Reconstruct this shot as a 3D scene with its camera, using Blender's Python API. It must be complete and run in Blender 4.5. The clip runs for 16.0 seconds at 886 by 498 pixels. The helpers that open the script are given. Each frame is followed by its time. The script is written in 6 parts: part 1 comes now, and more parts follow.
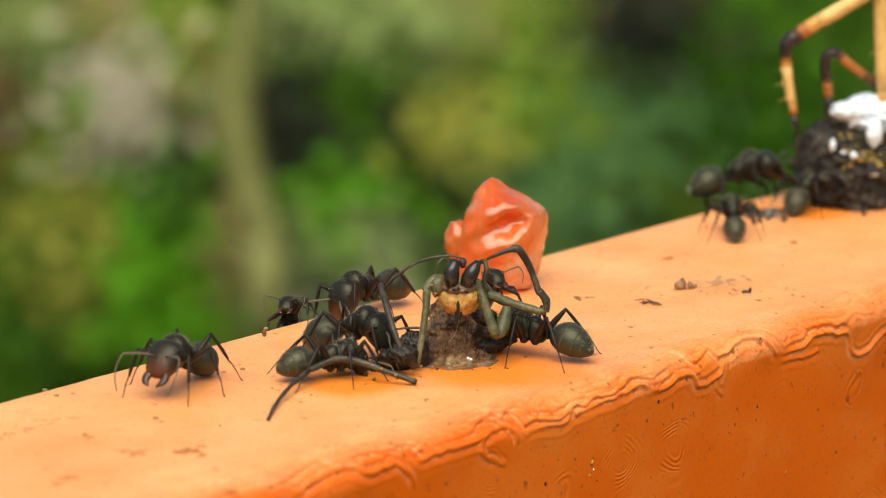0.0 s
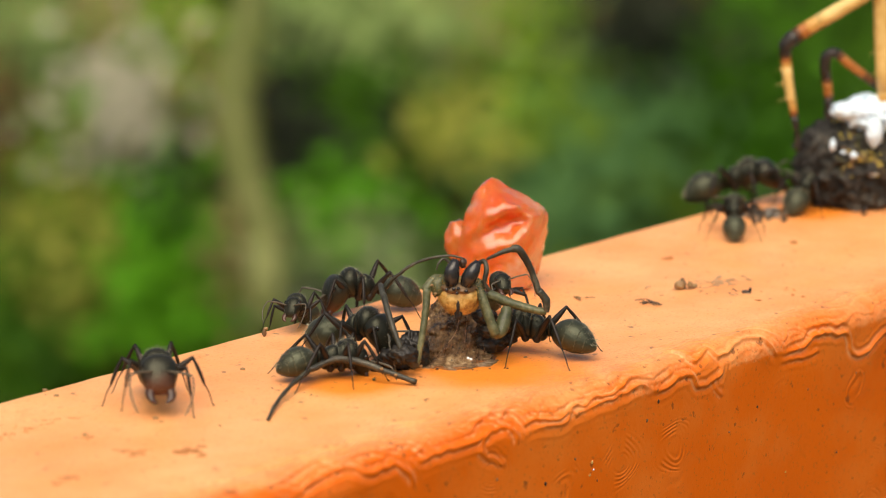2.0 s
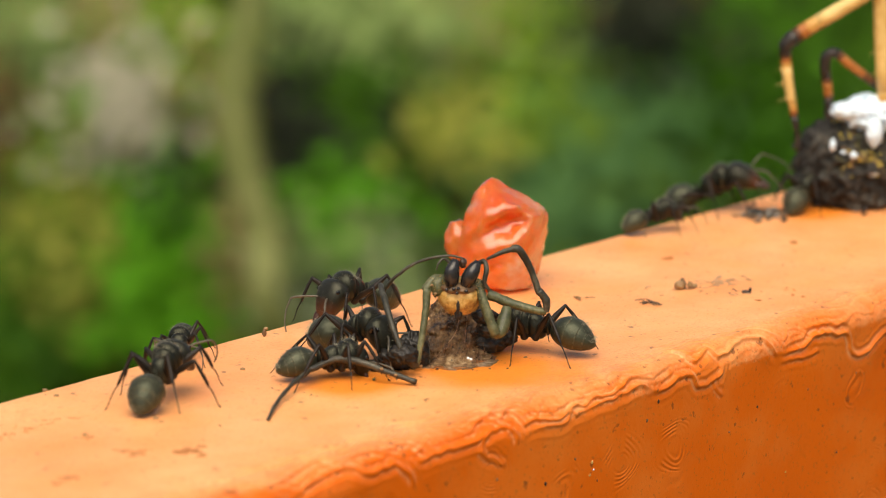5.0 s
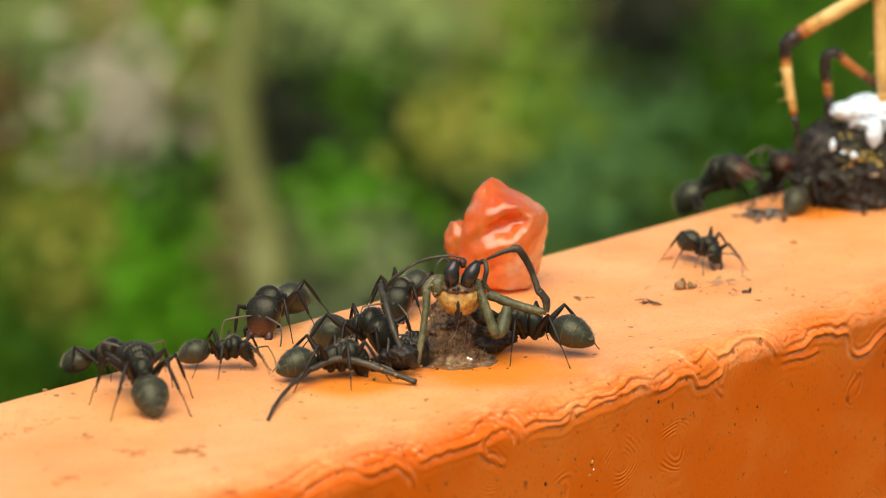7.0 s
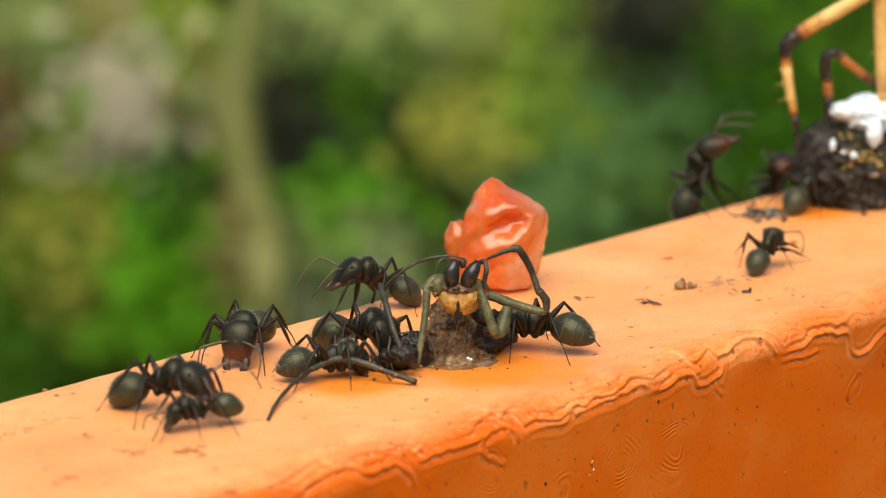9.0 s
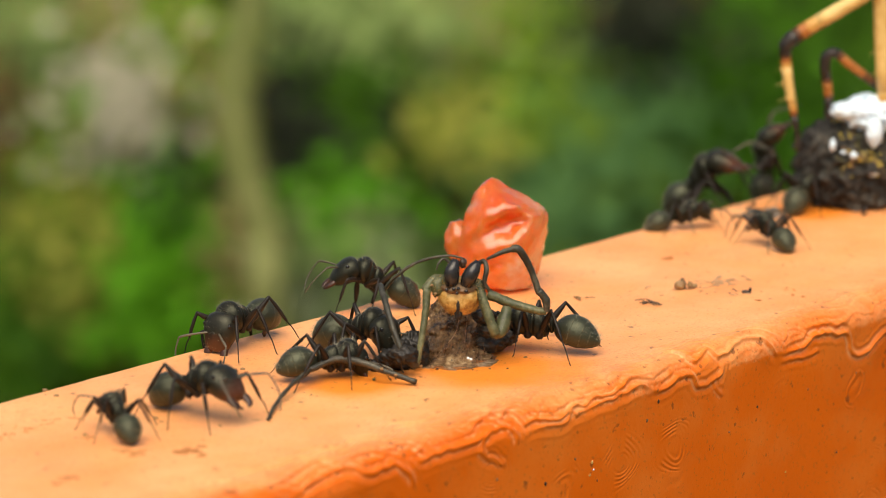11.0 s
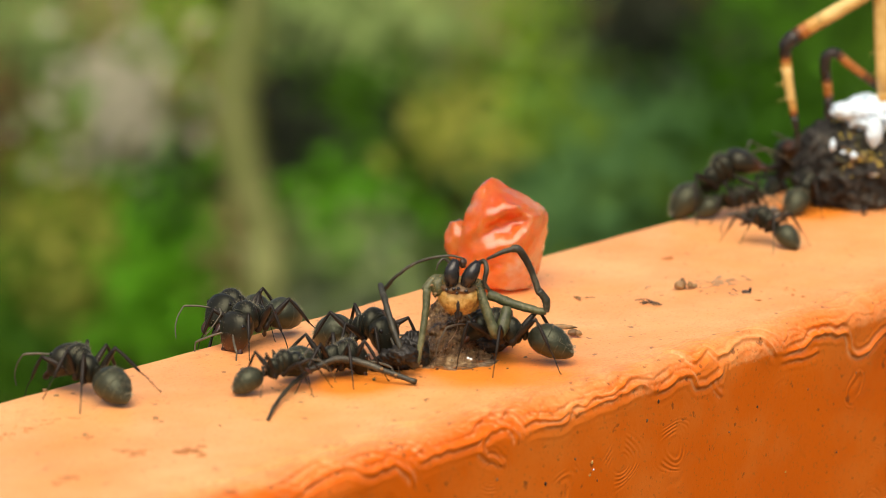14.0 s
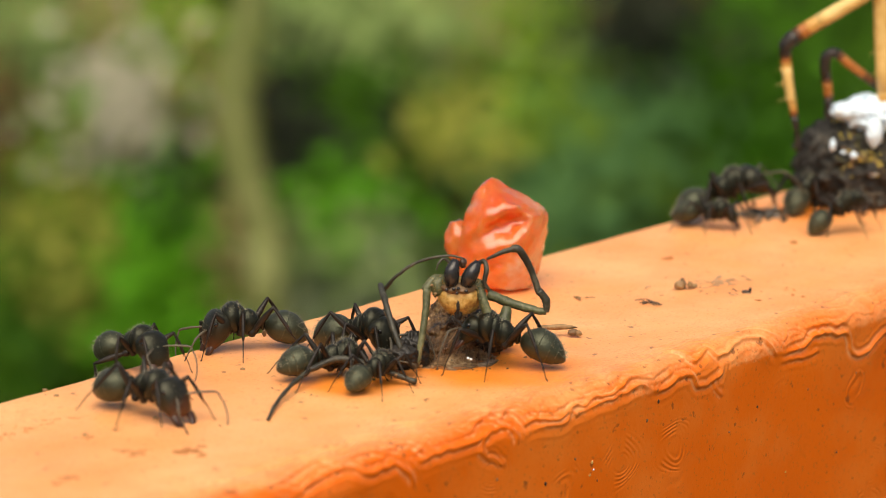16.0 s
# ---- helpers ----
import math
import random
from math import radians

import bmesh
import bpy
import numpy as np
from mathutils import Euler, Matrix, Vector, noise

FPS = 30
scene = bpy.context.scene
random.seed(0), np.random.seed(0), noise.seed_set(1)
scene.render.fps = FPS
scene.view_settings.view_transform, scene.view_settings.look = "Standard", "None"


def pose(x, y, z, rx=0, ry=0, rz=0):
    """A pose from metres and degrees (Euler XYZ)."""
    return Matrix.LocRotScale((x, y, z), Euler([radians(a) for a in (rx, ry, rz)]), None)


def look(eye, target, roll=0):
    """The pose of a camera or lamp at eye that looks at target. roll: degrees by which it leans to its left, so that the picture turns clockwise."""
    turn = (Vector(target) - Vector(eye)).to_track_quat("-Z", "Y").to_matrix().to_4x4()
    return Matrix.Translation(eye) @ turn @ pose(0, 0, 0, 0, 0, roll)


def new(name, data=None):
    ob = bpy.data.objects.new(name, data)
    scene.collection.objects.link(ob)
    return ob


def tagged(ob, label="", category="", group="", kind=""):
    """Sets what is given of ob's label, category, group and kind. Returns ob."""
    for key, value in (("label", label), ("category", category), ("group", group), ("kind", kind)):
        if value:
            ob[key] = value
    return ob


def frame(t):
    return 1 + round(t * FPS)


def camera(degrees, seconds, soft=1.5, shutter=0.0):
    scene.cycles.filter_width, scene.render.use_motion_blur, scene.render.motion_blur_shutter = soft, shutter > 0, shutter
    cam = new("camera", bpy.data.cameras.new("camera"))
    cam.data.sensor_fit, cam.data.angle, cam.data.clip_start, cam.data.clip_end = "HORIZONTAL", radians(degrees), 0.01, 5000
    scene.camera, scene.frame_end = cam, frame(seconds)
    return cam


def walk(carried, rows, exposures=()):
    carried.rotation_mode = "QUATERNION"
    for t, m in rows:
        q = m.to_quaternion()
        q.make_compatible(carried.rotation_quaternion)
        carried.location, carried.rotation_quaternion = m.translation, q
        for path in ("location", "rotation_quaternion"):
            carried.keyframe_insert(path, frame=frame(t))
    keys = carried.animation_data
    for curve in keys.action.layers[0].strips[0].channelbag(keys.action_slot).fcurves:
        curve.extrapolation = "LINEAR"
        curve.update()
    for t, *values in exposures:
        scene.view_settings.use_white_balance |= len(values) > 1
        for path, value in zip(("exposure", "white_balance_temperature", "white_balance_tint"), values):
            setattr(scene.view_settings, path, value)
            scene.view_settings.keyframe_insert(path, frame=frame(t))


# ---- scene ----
MM = 0.001
TOP = 1.0          # height of the rail's top face
WIDE = 32.4        # its breadth, in millimetres

# ---- camera: a long lens on a support, close to a hand rail ----
cam = camera(15.0, 16.0, soft=0.6, shutter=0.5)
cam.data.dof.use_dof = True
cam.data.dof.focus_distance = 0.303
cam.data.dof.aperture_fstop = 38.0
EYE, TARGET = (-0.21680, -0.17746, 1.07647), (0.00294, 0.01540, 1.00926)
walk(cam, [(0, look(EYE, TARGET)), (16, look(EYE, TARGET))], exposures=[(0, 0.25, 7400, 10), (16, 0.25, 7400, 10)])

# ---- light: bright overcast sky ----
world = bpy.data.worlds.new("sky")
scene.world = world
world.use_nodes = True
wt = world.node_tree
sky = wt.nodes.new("ShaderNodeTexSky")
sky.sky_type, sky.sun_disc = "NISHITA", False
sky.sun_elevation, sky.sun_rotation = radians(61), radians(236)
sky.air_density, sky.dust_density, sky.ozone_density = 1.0, 4.0, 1.0
wt.links.new(sky.outputs[0], wt.nodes["Background"].inputs[0])
wt.nodes["Background"].inputs[1].default_value = 0.105

sun_data = bpy.data.lights.new("sun", "SUN")
sun_data.energy, sun_data.angle, sun_data.color = 2.7, radians(65), (1.0, 0.95, 0.87)
sun = new("sun", sun_data)
sun.matrix_world = look((-1.1, -0.75, 3.4), (0, 0.02, 1.0))


# ---- materials ----
def material(name):
    m = bpy.data.materials.new(name)
    m.use_nodes = True
    return m, m.node_tree, m.node_tree.nodes["Principled BSDF"]


def node(tree, kind, **values):
    n = tree.nodes.new(kind)
    for key, value in values.items():
        n.inputs[key].default_value = value
    return n


def coords(tree, kind="Object"):
    return tree.nodes.new("ShaderNodeTexCoord").outputs[kind]


def noise_of(tree, where, scale, detail=3.0, rough=0.55):
    n = node(tree, "ShaderNodeTexNoise", Scale=scale, Detail=detail, Roughness=rough)
    tree.links.new(where, n.inputs["Vector"])
    return n.outputs["Fac"]


def ramp(tree, fac, stops):
    r = tree.nodes.new("ShaderNodeValToRGB")
    while len(r.color_ramp.elements) < len(stops):
        r.color_ramp.elements.new(0.5)
    for e, (at, colour) in zip(r.color_ramp.elements, stops):
        e.position, e.color = at, (*colour, 1.0)
    tree.links.new(fac, r.inputs[0])
    return r.outputs[0]


def bump(tree, height, strength, distance, below=None):
    b = node(tree, "ShaderNodeBump", Strength=strength, Distance=distance)
    tree.links.new(height, b.inputs["Height"])
    if below is not None:
        tree.links.new(below, b.inputs["Normal"])
    return b.outputs[0]


def calc(tree, op, a, b):
    n = tree.nodes.new("ShaderNodeMath")
    n.operation = op
    for i, v in enumerate((a, b)):
        if isinstance(v, (int, float)):
            n.inputs[i].default_value = v
        else:
            tree.links.new(v, n.inputs[i])
    return n.outputs[0]


def mixed(tree, fac, a, b):
    n = tree.nodes.new("ShaderNodeMix")
    n.data_type = "RGBA"
    for socket, v in ((n.inputs[0], fac), (n.inputs[6], a), (n.inputs[7], b)):
        if isinstance(v, (int, float)):
            socket.default_value = v
        elif isinstance(v, tuple):
            socket.default_value = (*v, 1.0)
        else:
            tree.links.new(v, socket)
    return n.outputs[2]


def surface(name, stops, scale, rough=0.5, relief=0.3, depth=0.0001, fine=4.0, **extra):
    """A mottled surface: colour from noise at two scales, relief from the finer one."""
    m, t, p = material(name)
    w = coords(t)
    big, small = noise_of(t, w, scale, 4.0), noise_of(t, w, scale * fine, 4.0)
    both = calc(t, "ADD", calc(t, "MULTIPLY", big, 0.6), calc(t, "MULTIPLY", small, 0.4))
    t.links.new(ramp(t, both, stops), p.inputs["Base Color"])
    p.inputs["Roughness"].default_value = rough
    for key, value in extra.items():
        p.inputs[key.replace("_", " ")].default_value = value
    if relief:
        t.links.new(bump(t, small, relief, depth), p.inputs["Normal"])
    return m


def orange_paint():
    m, t, p = material("orange_paint")
    w = coords(t)
    big, mid = noise_of(t, w, 45, 4.0), noise_of(t, w, 260, 5.0)
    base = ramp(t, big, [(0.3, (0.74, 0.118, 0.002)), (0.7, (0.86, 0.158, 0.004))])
    # dust and fading, plus the sky's sheen painted pale, over the top face
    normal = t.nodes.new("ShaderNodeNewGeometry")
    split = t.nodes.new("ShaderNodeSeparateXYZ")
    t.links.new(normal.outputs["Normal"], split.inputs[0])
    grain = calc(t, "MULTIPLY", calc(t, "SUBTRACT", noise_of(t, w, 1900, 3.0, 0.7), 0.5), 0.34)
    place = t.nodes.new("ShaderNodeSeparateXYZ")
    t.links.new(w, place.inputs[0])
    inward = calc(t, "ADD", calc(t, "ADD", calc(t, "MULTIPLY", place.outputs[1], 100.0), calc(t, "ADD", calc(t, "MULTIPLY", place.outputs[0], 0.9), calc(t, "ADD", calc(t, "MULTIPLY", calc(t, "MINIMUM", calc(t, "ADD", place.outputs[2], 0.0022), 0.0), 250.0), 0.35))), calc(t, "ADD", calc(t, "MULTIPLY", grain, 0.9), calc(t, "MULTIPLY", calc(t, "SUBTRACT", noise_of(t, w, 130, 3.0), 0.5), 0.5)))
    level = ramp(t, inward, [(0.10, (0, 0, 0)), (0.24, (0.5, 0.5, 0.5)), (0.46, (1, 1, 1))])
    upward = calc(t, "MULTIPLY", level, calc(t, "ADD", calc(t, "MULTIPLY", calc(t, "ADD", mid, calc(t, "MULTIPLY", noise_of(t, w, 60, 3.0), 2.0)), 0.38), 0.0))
    paled = mixed(t, upward, base, (0.97, 0.59, 0.265))
    worn = ramp(t, noise_of(t, w, 75, 5.0, 0.65), [(0.45, (0, 0, 0)), (0.75, (1, 1, 1))])
    paled = mixed(t, calc(t, "MULTIPLY", worn, 0.42), paled, (0.90, 0.34, 0.07))
    # pale highlights and rubbing painted on the raised beads along the edge
    bead_highlight = ramp(t, calc(t, "ADD", normal.outputs["Pointiness"], calc(t, "MULTIPLY", grain, 0.10)), [(0.507, (0, 0, 0)), (0.56, (1, 1, 1))])
    bend = ramp(t, calc(t, "ADD", calc(t, "MULTIPLY", place.outputs[1], -100.0), 0.3), [(0.28, (0, 0, 0)), (0.36, (1, 1, 1))])
    paled = mixed(t, calc(t, "MULTIPLY", calc(t, "MULTIPLY", bead_highlight, bend), 0.7), paled, (0.97, 0.56, 0.27))
    # juice stains round the two carcasses, and shade under ants, painted deeper orange
    for x, y, reach in ((1.0, 9.0, 17.0), (-11.0, 14.0, 10.0), (73.0, 25.0, 10.0)):
        gap = t.nodes.new("ShaderNodeVectorMath")
        gap.operation = "DISTANCE"
        t.links.new(w, gap.inputs[0])
        gap.inputs[1].default_value = (x * MM, y * MM, 0)
        blot = calc(t, "ADD", calc(t, "MULTIPLY", gap.outputs["Value"], 1 / (reach * MM)), calc(t, "MULTIPLY", noise_of(t, w, 110, 4.0, 0.6), 0.8))
        deepened = ramp(t, blot, [(0.65, (1, 1, 1)), (1.25, (0, 0, 0))])
        paled = mixed(t, calc(t, "MULTIPLY", deepened, 0.88), paled, (0.90, 0.25, 0.018))
    # pinkish-brown grime in the pores of the pale band along the edge
    band = ramp(t, calc(t, "ADD", calc(t, "MULTIPLY", place.outputs[1], 50.0), calc(t, "ADD", calc(t, "MULTIPLY", place.outputs[0], 0.45), 0.315)), [(0.22, (0, 0, 0)), (0.29, (1, 1, 1)), (0.42, (0.8, 0.8, 0.8)), (0.58, (0.12, 0.12, 0.12))])
    pores = ramp(t, calc(t, "ADD", calc(t, "MULTIPLY", noise_of(t, w, 3300, 3.0, 0.7), 0.65), calc(t, "MULTIPLY", noise_of(t, w, 420, 3.0), 0.35)), [(0.48, (0, 0, 0)), (0.62, (1, 1, 1))])
    paled = mixed(t, calc(t, "MULTIPLY", calc(t, "MULTIPLY", pores, band), 0.75), paled, (0.62, 0.20, 0.055))
    # brown specks of dirt
    specks = noise_of(t, w, 800, 3.0)
    dirt = ramp(t, specks, [(0.655, (0, 0, 0)), (0.71, (1, 1, 1))])
    flecks = ramp(t, noise_of(t, w, 2600, 2.0), [(0.60, (0, 0, 0)), (0.72, (1, 1, 1))])
    paled = mixed(t, calc(t, "MULTIPLY", flecks, 0.62), paled, (0.50, 0.13, 0.02))
    stain = ramp(t, noise_of(t, w, 120, 6.0, 0.7), [(0.60, (0, 0, 0)), (0.80, (1, 1, 1))])
    coloured = mixed(t, calc(t, "MULTIPLY", dirt, 0.7), paled, (0.16, 0.045, 0.01))
    pits = node(t, "ShaderNodeTexVoronoi", Scale=900.0, Randomness=1.0)
    t.links.new(w, pits.inputs["Vector"])
    pit_pick = t.nodes.new("ShaderNodeSeparateColor")
    t.links.new(pits.outputs["Color"], pit_pick.inputs[0])
    dots = calc(t, "MULTIPLY", calc(t, "LESS_THAN", pits.outputs["Distance"], calc(t, "MULTIPLY", pit_pick.outputs[1], 0.22)), calc(t, "GREATER_THAN", pit_pick.outputs[0], 0.80))
    dots = calc(t, "MULTIPLY", dots, ramp(t, noise_of(t, w, 90, 3.0), [(0.42, (0, 0, 0)), (0.62, (1, 1, 1))]))
    coloured = mixed(t, calc(t, "MULTIPLY", dots, 0.65), coloured, (0.20, 0.05, 0.008))
    coloured = mixed(t, calc(t, "MULTIPLY", stain, 0.6), coloured, (0.42, 0.10, 0.008))
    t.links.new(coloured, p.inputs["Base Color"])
    p.inputs["Roughness"].default_value = 0.42
    p.inputs["Specular IOR Level"].default_value = 0.35
    # curled wrinkles like contour lines, here and there
    bent = noise_of(t, w, 170, 1.0)
    cells = node(t, "ShaderNodeTexVoronoi", Scale=110.0, Randomness=1.0)
    t.links.new(w, cells.inputs["Vector"])
    far_off = calc(t, "ADD", cells.outputs["Distance"], calc(t, "MULTIPLY", bent, 0.45))
    field = calc(t, "SINE", calc(t, "MULTIPLY", far_off, 143.0), 0.0)
    pick = t.nodes.new("ShaderNodeSeparateColor")
    t.links.new(cells.outputs["Color"], pick.inputs[0])
    chosen = calc(t, "GREATER_THAN", pick.outputs[0], 0.2)
    reach = ramp(t, far_off, [(0.31, (0, 0, 0)), (0.36, (1, 1, 1)), (0.46, (1, 1, 1)), (0.56, (0, 0, 0))])
    where = calc(t, "MULTIPLY", calc(t, "MULTIPLY", reach, chosen), ramp(t, noise_of(t, w, 330, 1.0), [(0.46, (0, 0, 0)), (0.57, (1, 1, 1))]))
    flank = calc(t, "SUBTRACT", 1.0, calc(t, "MINIMUM", calc(t, "MULTIPLY", calc(t, "ABSOLUTE", split.outputs[2], 0.0), 1.3), 1.0))
    rings = calc(t, "MULTIPLY", calc(t, "MULTIPLY", field, where), flank)
    first = bump(t, rings, 0.36, 0.00009)
    second = bump(t, mid, 0.4, 0.00015, first)
    t.links.new(bump(t, noise_of(t, w, 1900, 4.0, 0.7), 0.5, 0.00006, second), p.inputs["Normal"])
    return m


ORANGE = orange_paint()
CUTICLE = surface("black_cuticle", [(0.3, (0.0050, 0.0049, 0.0034)), (0.7, (0.0165, 0.0157, 0.0105))], 600, 0.34, 0.7, 0.00005, 8.0,
                  Specular_IOR_Level=0.34, Specular_Tint=(0.95, 1.0, 0.76, 1))
GASTER = surface("olive_gaster", [(0.3, (0.0125, 0.0138, 0.0085)), (0.7, (0.043, 0.046, 0.028))], 500, 0.37, 0.7, 0.00005, 10.0,
                 Specular_IOR_Level=0.50, Specular_Tint=(0.92, 1.0, 0.72, 1))


def rusty_face():
    """Dark cuticle that turns rust-brown towards the jaws."""
    m = surface("rust_faced_cuticle", [(0.3, (0.0065, 0.006, 0.0045)), (0.7, (0.021, 0.0195, 0.013))], 600, 0.35, 0.7, 0.00005, 8.0, Specular_IOR_Level=0.38, Specular_Tint=(0.97, 1.0, 0.78, 1))
    t = m.node_tree
    p = t.nodes["Principled BSDF"]
    base = p.inputs["Base Color"].links[0].from_socket
    w = coords(t)
    split = t.nodes.new("ShaderNodeSeparateXYZ")
    t.links.new(w, split.inputs[0])
    along = calc(t, "ADD", calc(t, "MULTIPLY", split.outputs[0], 1 / (3.4 * MM)), calc(t, "MULTIPLY", calc(t, "SUBTRACT", noise_of(t, w, 900, 3.0), 0.5), 0.35))
    t.links.new(mixed(t, ramp(t, along, [(0.56, (0, 0, 0)), (0.92, (1, 1, 1))]), base, (0.085, 0.026, 0.012)), p.inputs["Base Color"])
    return m


FACE = rusty_face()
def fringe(m):
    t = m.node_tree
    p = t.nodes["Principled BSDF"]
    base = p.inputs["Base Color"].links[0].from_socket
    split = t.nodes.new("ShaderNodeSeparateXYZ")
    w = coords(t)
    t.links.new(w, split.inputs[0])
    x = calc(t, "ADD", split.outputs[0], calc(t, "MULTIPLY", calc(t, "SUBTRACT", noise_of(t, w, 1500, 2.0), 0.5), 0.00003))
    total = 0.0
    for edge in (-2.84, -3.78, -4.40):
        total = calc(t, "MAXIMUM", calc(t, "LESS_THAN", calc(t, "ABSOLUTE", calc(t, "SUBTRACT", x, edge * MM), 0.0), 0.00005), total)
    t.links.new(mixed(t, calc(t, "MULTIPLY", calc(t, "MULTIPLY", total, calc(t, "GREATER_THAN", noise_of(t, w, 5000, 1.0), 0.5)), 0.25), base, (0.20, 0.20, 0.13)), p.inputs["Base Color"])


fringe(GASTER)
JAW = surface("jaw_cuticle", [(0.3, (0.016, 0.008, 0.005)), (0.7, (0.075, 0.026, 0.012))], 500, 0.34, 0.3, 0.00003)
RUST = surface("rust_cuticle", [(0.3, (0.020, 0.010, 0.006)), (0.7, (0.085, 0.036, 0.017))], 500, 0.40, 0.2, 0.00003)
SHANK = surface("leg_cuticle", [(0.3, (0.006, 0.005, 0.004)), (0.7, (0.026, 0.019, 0.013))], 900, 0.42, 0.2, 0.00002, Specular_IOR_Level=0.26)
FEELER = surface("feeler_cuticle", [(0.3, (0.05, 0.045, 0.030)), (0.7, (0.13, 0.11, 0.075))], 900, 0.5, 0.2, 0.00002)
HAIR = surface("pale_bristle", [(0.3, (0.22, 0.21, 0.14)), (0.7, (0.40, 0.37, 0.26))], 900, 0.6, 0.0)
EYEBALL = surface("eye_black", [(0.3, (0.006, 0.006, 0.006)), (0.7, (0.015, 0.015, 0.014))], 900, 0.2, 0.0)
CANDY = surface("red_jelly", [(0.36, (0.98, 0.13, 0.012)), (0.47, (1.0, 0.22, 0.035)), (0.56, (1.0, 0.34, 0.11)), (0.66, (1.0, 0.60, 0.44))], 130, 0.10, 0.5, 0.0008, 2.5,
                Subsurface_Weight=0.6, Subsurface_Scale=0.004, Transmission_Weight=0.5, IOR=1.36, Coat_Weight=1.0, Coat_Roughness=0.02)
CANDY.node_tree.nodes["Principled BSDF"].inputs["Subsurface Radius"].default_value = (1.0, 0.35, 0.18)
CARAPACE = surface("ochre_carapace", [(0.36, (0.22, 0.085, 0.018)), (0.5, (0.55, 0.32, 0.08)), (0.66, (0.78, 0.54, 0.20))], 500, 0.45, 0.4, 0.0001)
FANG = surface("black_fang", [(0.3, (0.010, 0.009, 0.009)), (0.7, (0.03, 0.028, 0.026))], 400, 0.18, 0.1, 0.00003)
BROW = surface("brown_brow", [(0.3, (0.09, 0.05, 0.025)), (0.7, (0.22, 0.13, 0.06))], 900, 0.5, 0.4, 0.0001)
OLIVE = surface("olive_leg", [(0.34, (0.028, 0.034, 0.012)), (0.5, (0.085, 0.094, 0.040)), (0.68, (0.22, 0.21, 0.10))], 520, 0.46, 0.5, 0.0001, 5.0)
DUSK = surface("grey_brown_leg", [(0.34, (0.016, 0.014, 0.009)), (0.5, (0.042, 0.039, 0.024)), (0.66, (0.11, 0.10, 0.066))], 480, 0.50, 0.5, 0.0001, 5.0)
def torn_pulp():
    """Brown flesh in fine hanging strands, wet here and there."""
    m, t, p = material("brown_pulp")
    w = coords(t)
    drawn = t.nodes.new("ShaderNodeVectorMath")
    drawn.operation = "MULTIPLY"
    t.links.new(w, drawn.inputs[0])
    drawn.inputs[1].default_value = (1.0, 1.0, 0.40)
    strands, lumps = noise_of(t, drawn.outputs[0], 2600, 4.0, 0.65), noise_of(t, w, 420, 4.0, 0.6)
    both = calc(t, "ADD", calc(t, "MULTIPLY", strands, 0.42), calc(t, "MULTIPLY", lumps, 0.58))
    t.links.new(ramp(t, both, [(0.36, (0.012, 0.006, 0.003)), (0.46, (0.075, 0.036, 0.013)), (0.54, (0.22, 0.125, 0.050)), (0.64, (0.50, 0.36, 0.20))]), p.inputs["Base Color"])
    t.links.new(ramp(t, lumps, [(0.4, (0.18, 0.18, 0.18)), (0.6, (0.6, 0.6, 0.6))]), p.inputs["Roughness"])
    t.links.new(bump(t, strands, 0.9, 0.0003), p.inputs["Normal"])
    return m


PULP = torn_pulp()
GOO = surface("dark_wet_pulp", [(0.32, (0.005, 0.004, 0.003)), (0.54, (0.013, 0.010, 0.006)), (0.72, (0.042, 0.030, 0.016))], 300, 0.46, 0.6, 0.0002, 7.0)
FILM = surface("grey_residue", [(0.30, (0.16, 0.075, 0.03)), (0.5, (0.36, 0.20, 0.10)), (0.75, (0.60, 0.44, 0.30))], 420, 0.3, 0.8, 0.0003)


def slime():
    m = surface("sticky_slime", [(0.30, (0.13, 0.060, 0.022)), (0.5, (0.30, 0.18, 0.09)), (0.75, (0.55, 0.42, 0.30))], 420, 0.22, 0.8, 0.0003)
    t = m.node_tree
    patchy = noise_of(t, coords(t), 380, 4.0, 0.65)
    t.links.new(calc(t, "MINIMUM", calc(t, "MULTIPLY", calc(t, "POWER", patchy, 2.0), 2.4), 0.9), t.nodes["Principled BSDF"].inputs["Alpha"])
    return m


SLIME = slime()
BARK = surface("black_crust", [(0.30, (0.005, 0.005, 0.004)), (0.48, (0.022, 0.020, 0.016)), (0.68, (0.12, 0.112, 0.088))], 420, 0.55, 1.0, 0.0008)
YELLOW = surface("yellow_flake", [(0.3, (0.42, 0.30, 0.03)), (0.7, (0.70, 0.55, 0.12))], 600, 0.4, 0.4, 0.0001)
WHITE = surface("white_silk", [(0.3, (0.62, 0.79, 0.93)), (0.7, (0.80, 0.94, 1.0))], 350, 0.7, 0.6, 0.0004)
STRAW = surface("yellow_leg", [(0.3, (0.62, 0.38, 0.10)), (0.7, (0.82, 0.60, 0.24))], 350, 0.42, 0.3, 0.0001)
AMBER = surface("amber_leg", [(0.3, (0.30, 0.085, 0.012)), (0.7, (0.52, 0.20, 0.04))], 350, 0.42, 0.3, 0.0001)
DUN = surface("brown_leg", [(0.3, (0.075, 0.022, 0.006)), (0.7, (0.15, 0.055, 0.014))], 350, 0.42, 0.3, 0.0001)
HONEY = surface("honey_leg", [(0.3, (0.48, 0.22, 0.04)), (0.7, (0.68, 0.40, 0.11))], 350, 0.42, 0.3, 0.0001)
PITCH = surface("black_leg", [(0.3, (0.010, 0.008, 0.007)), (0.7, (0.040, 0.030, 0.022))], 350, 0.4, 0.3, 0.0001)
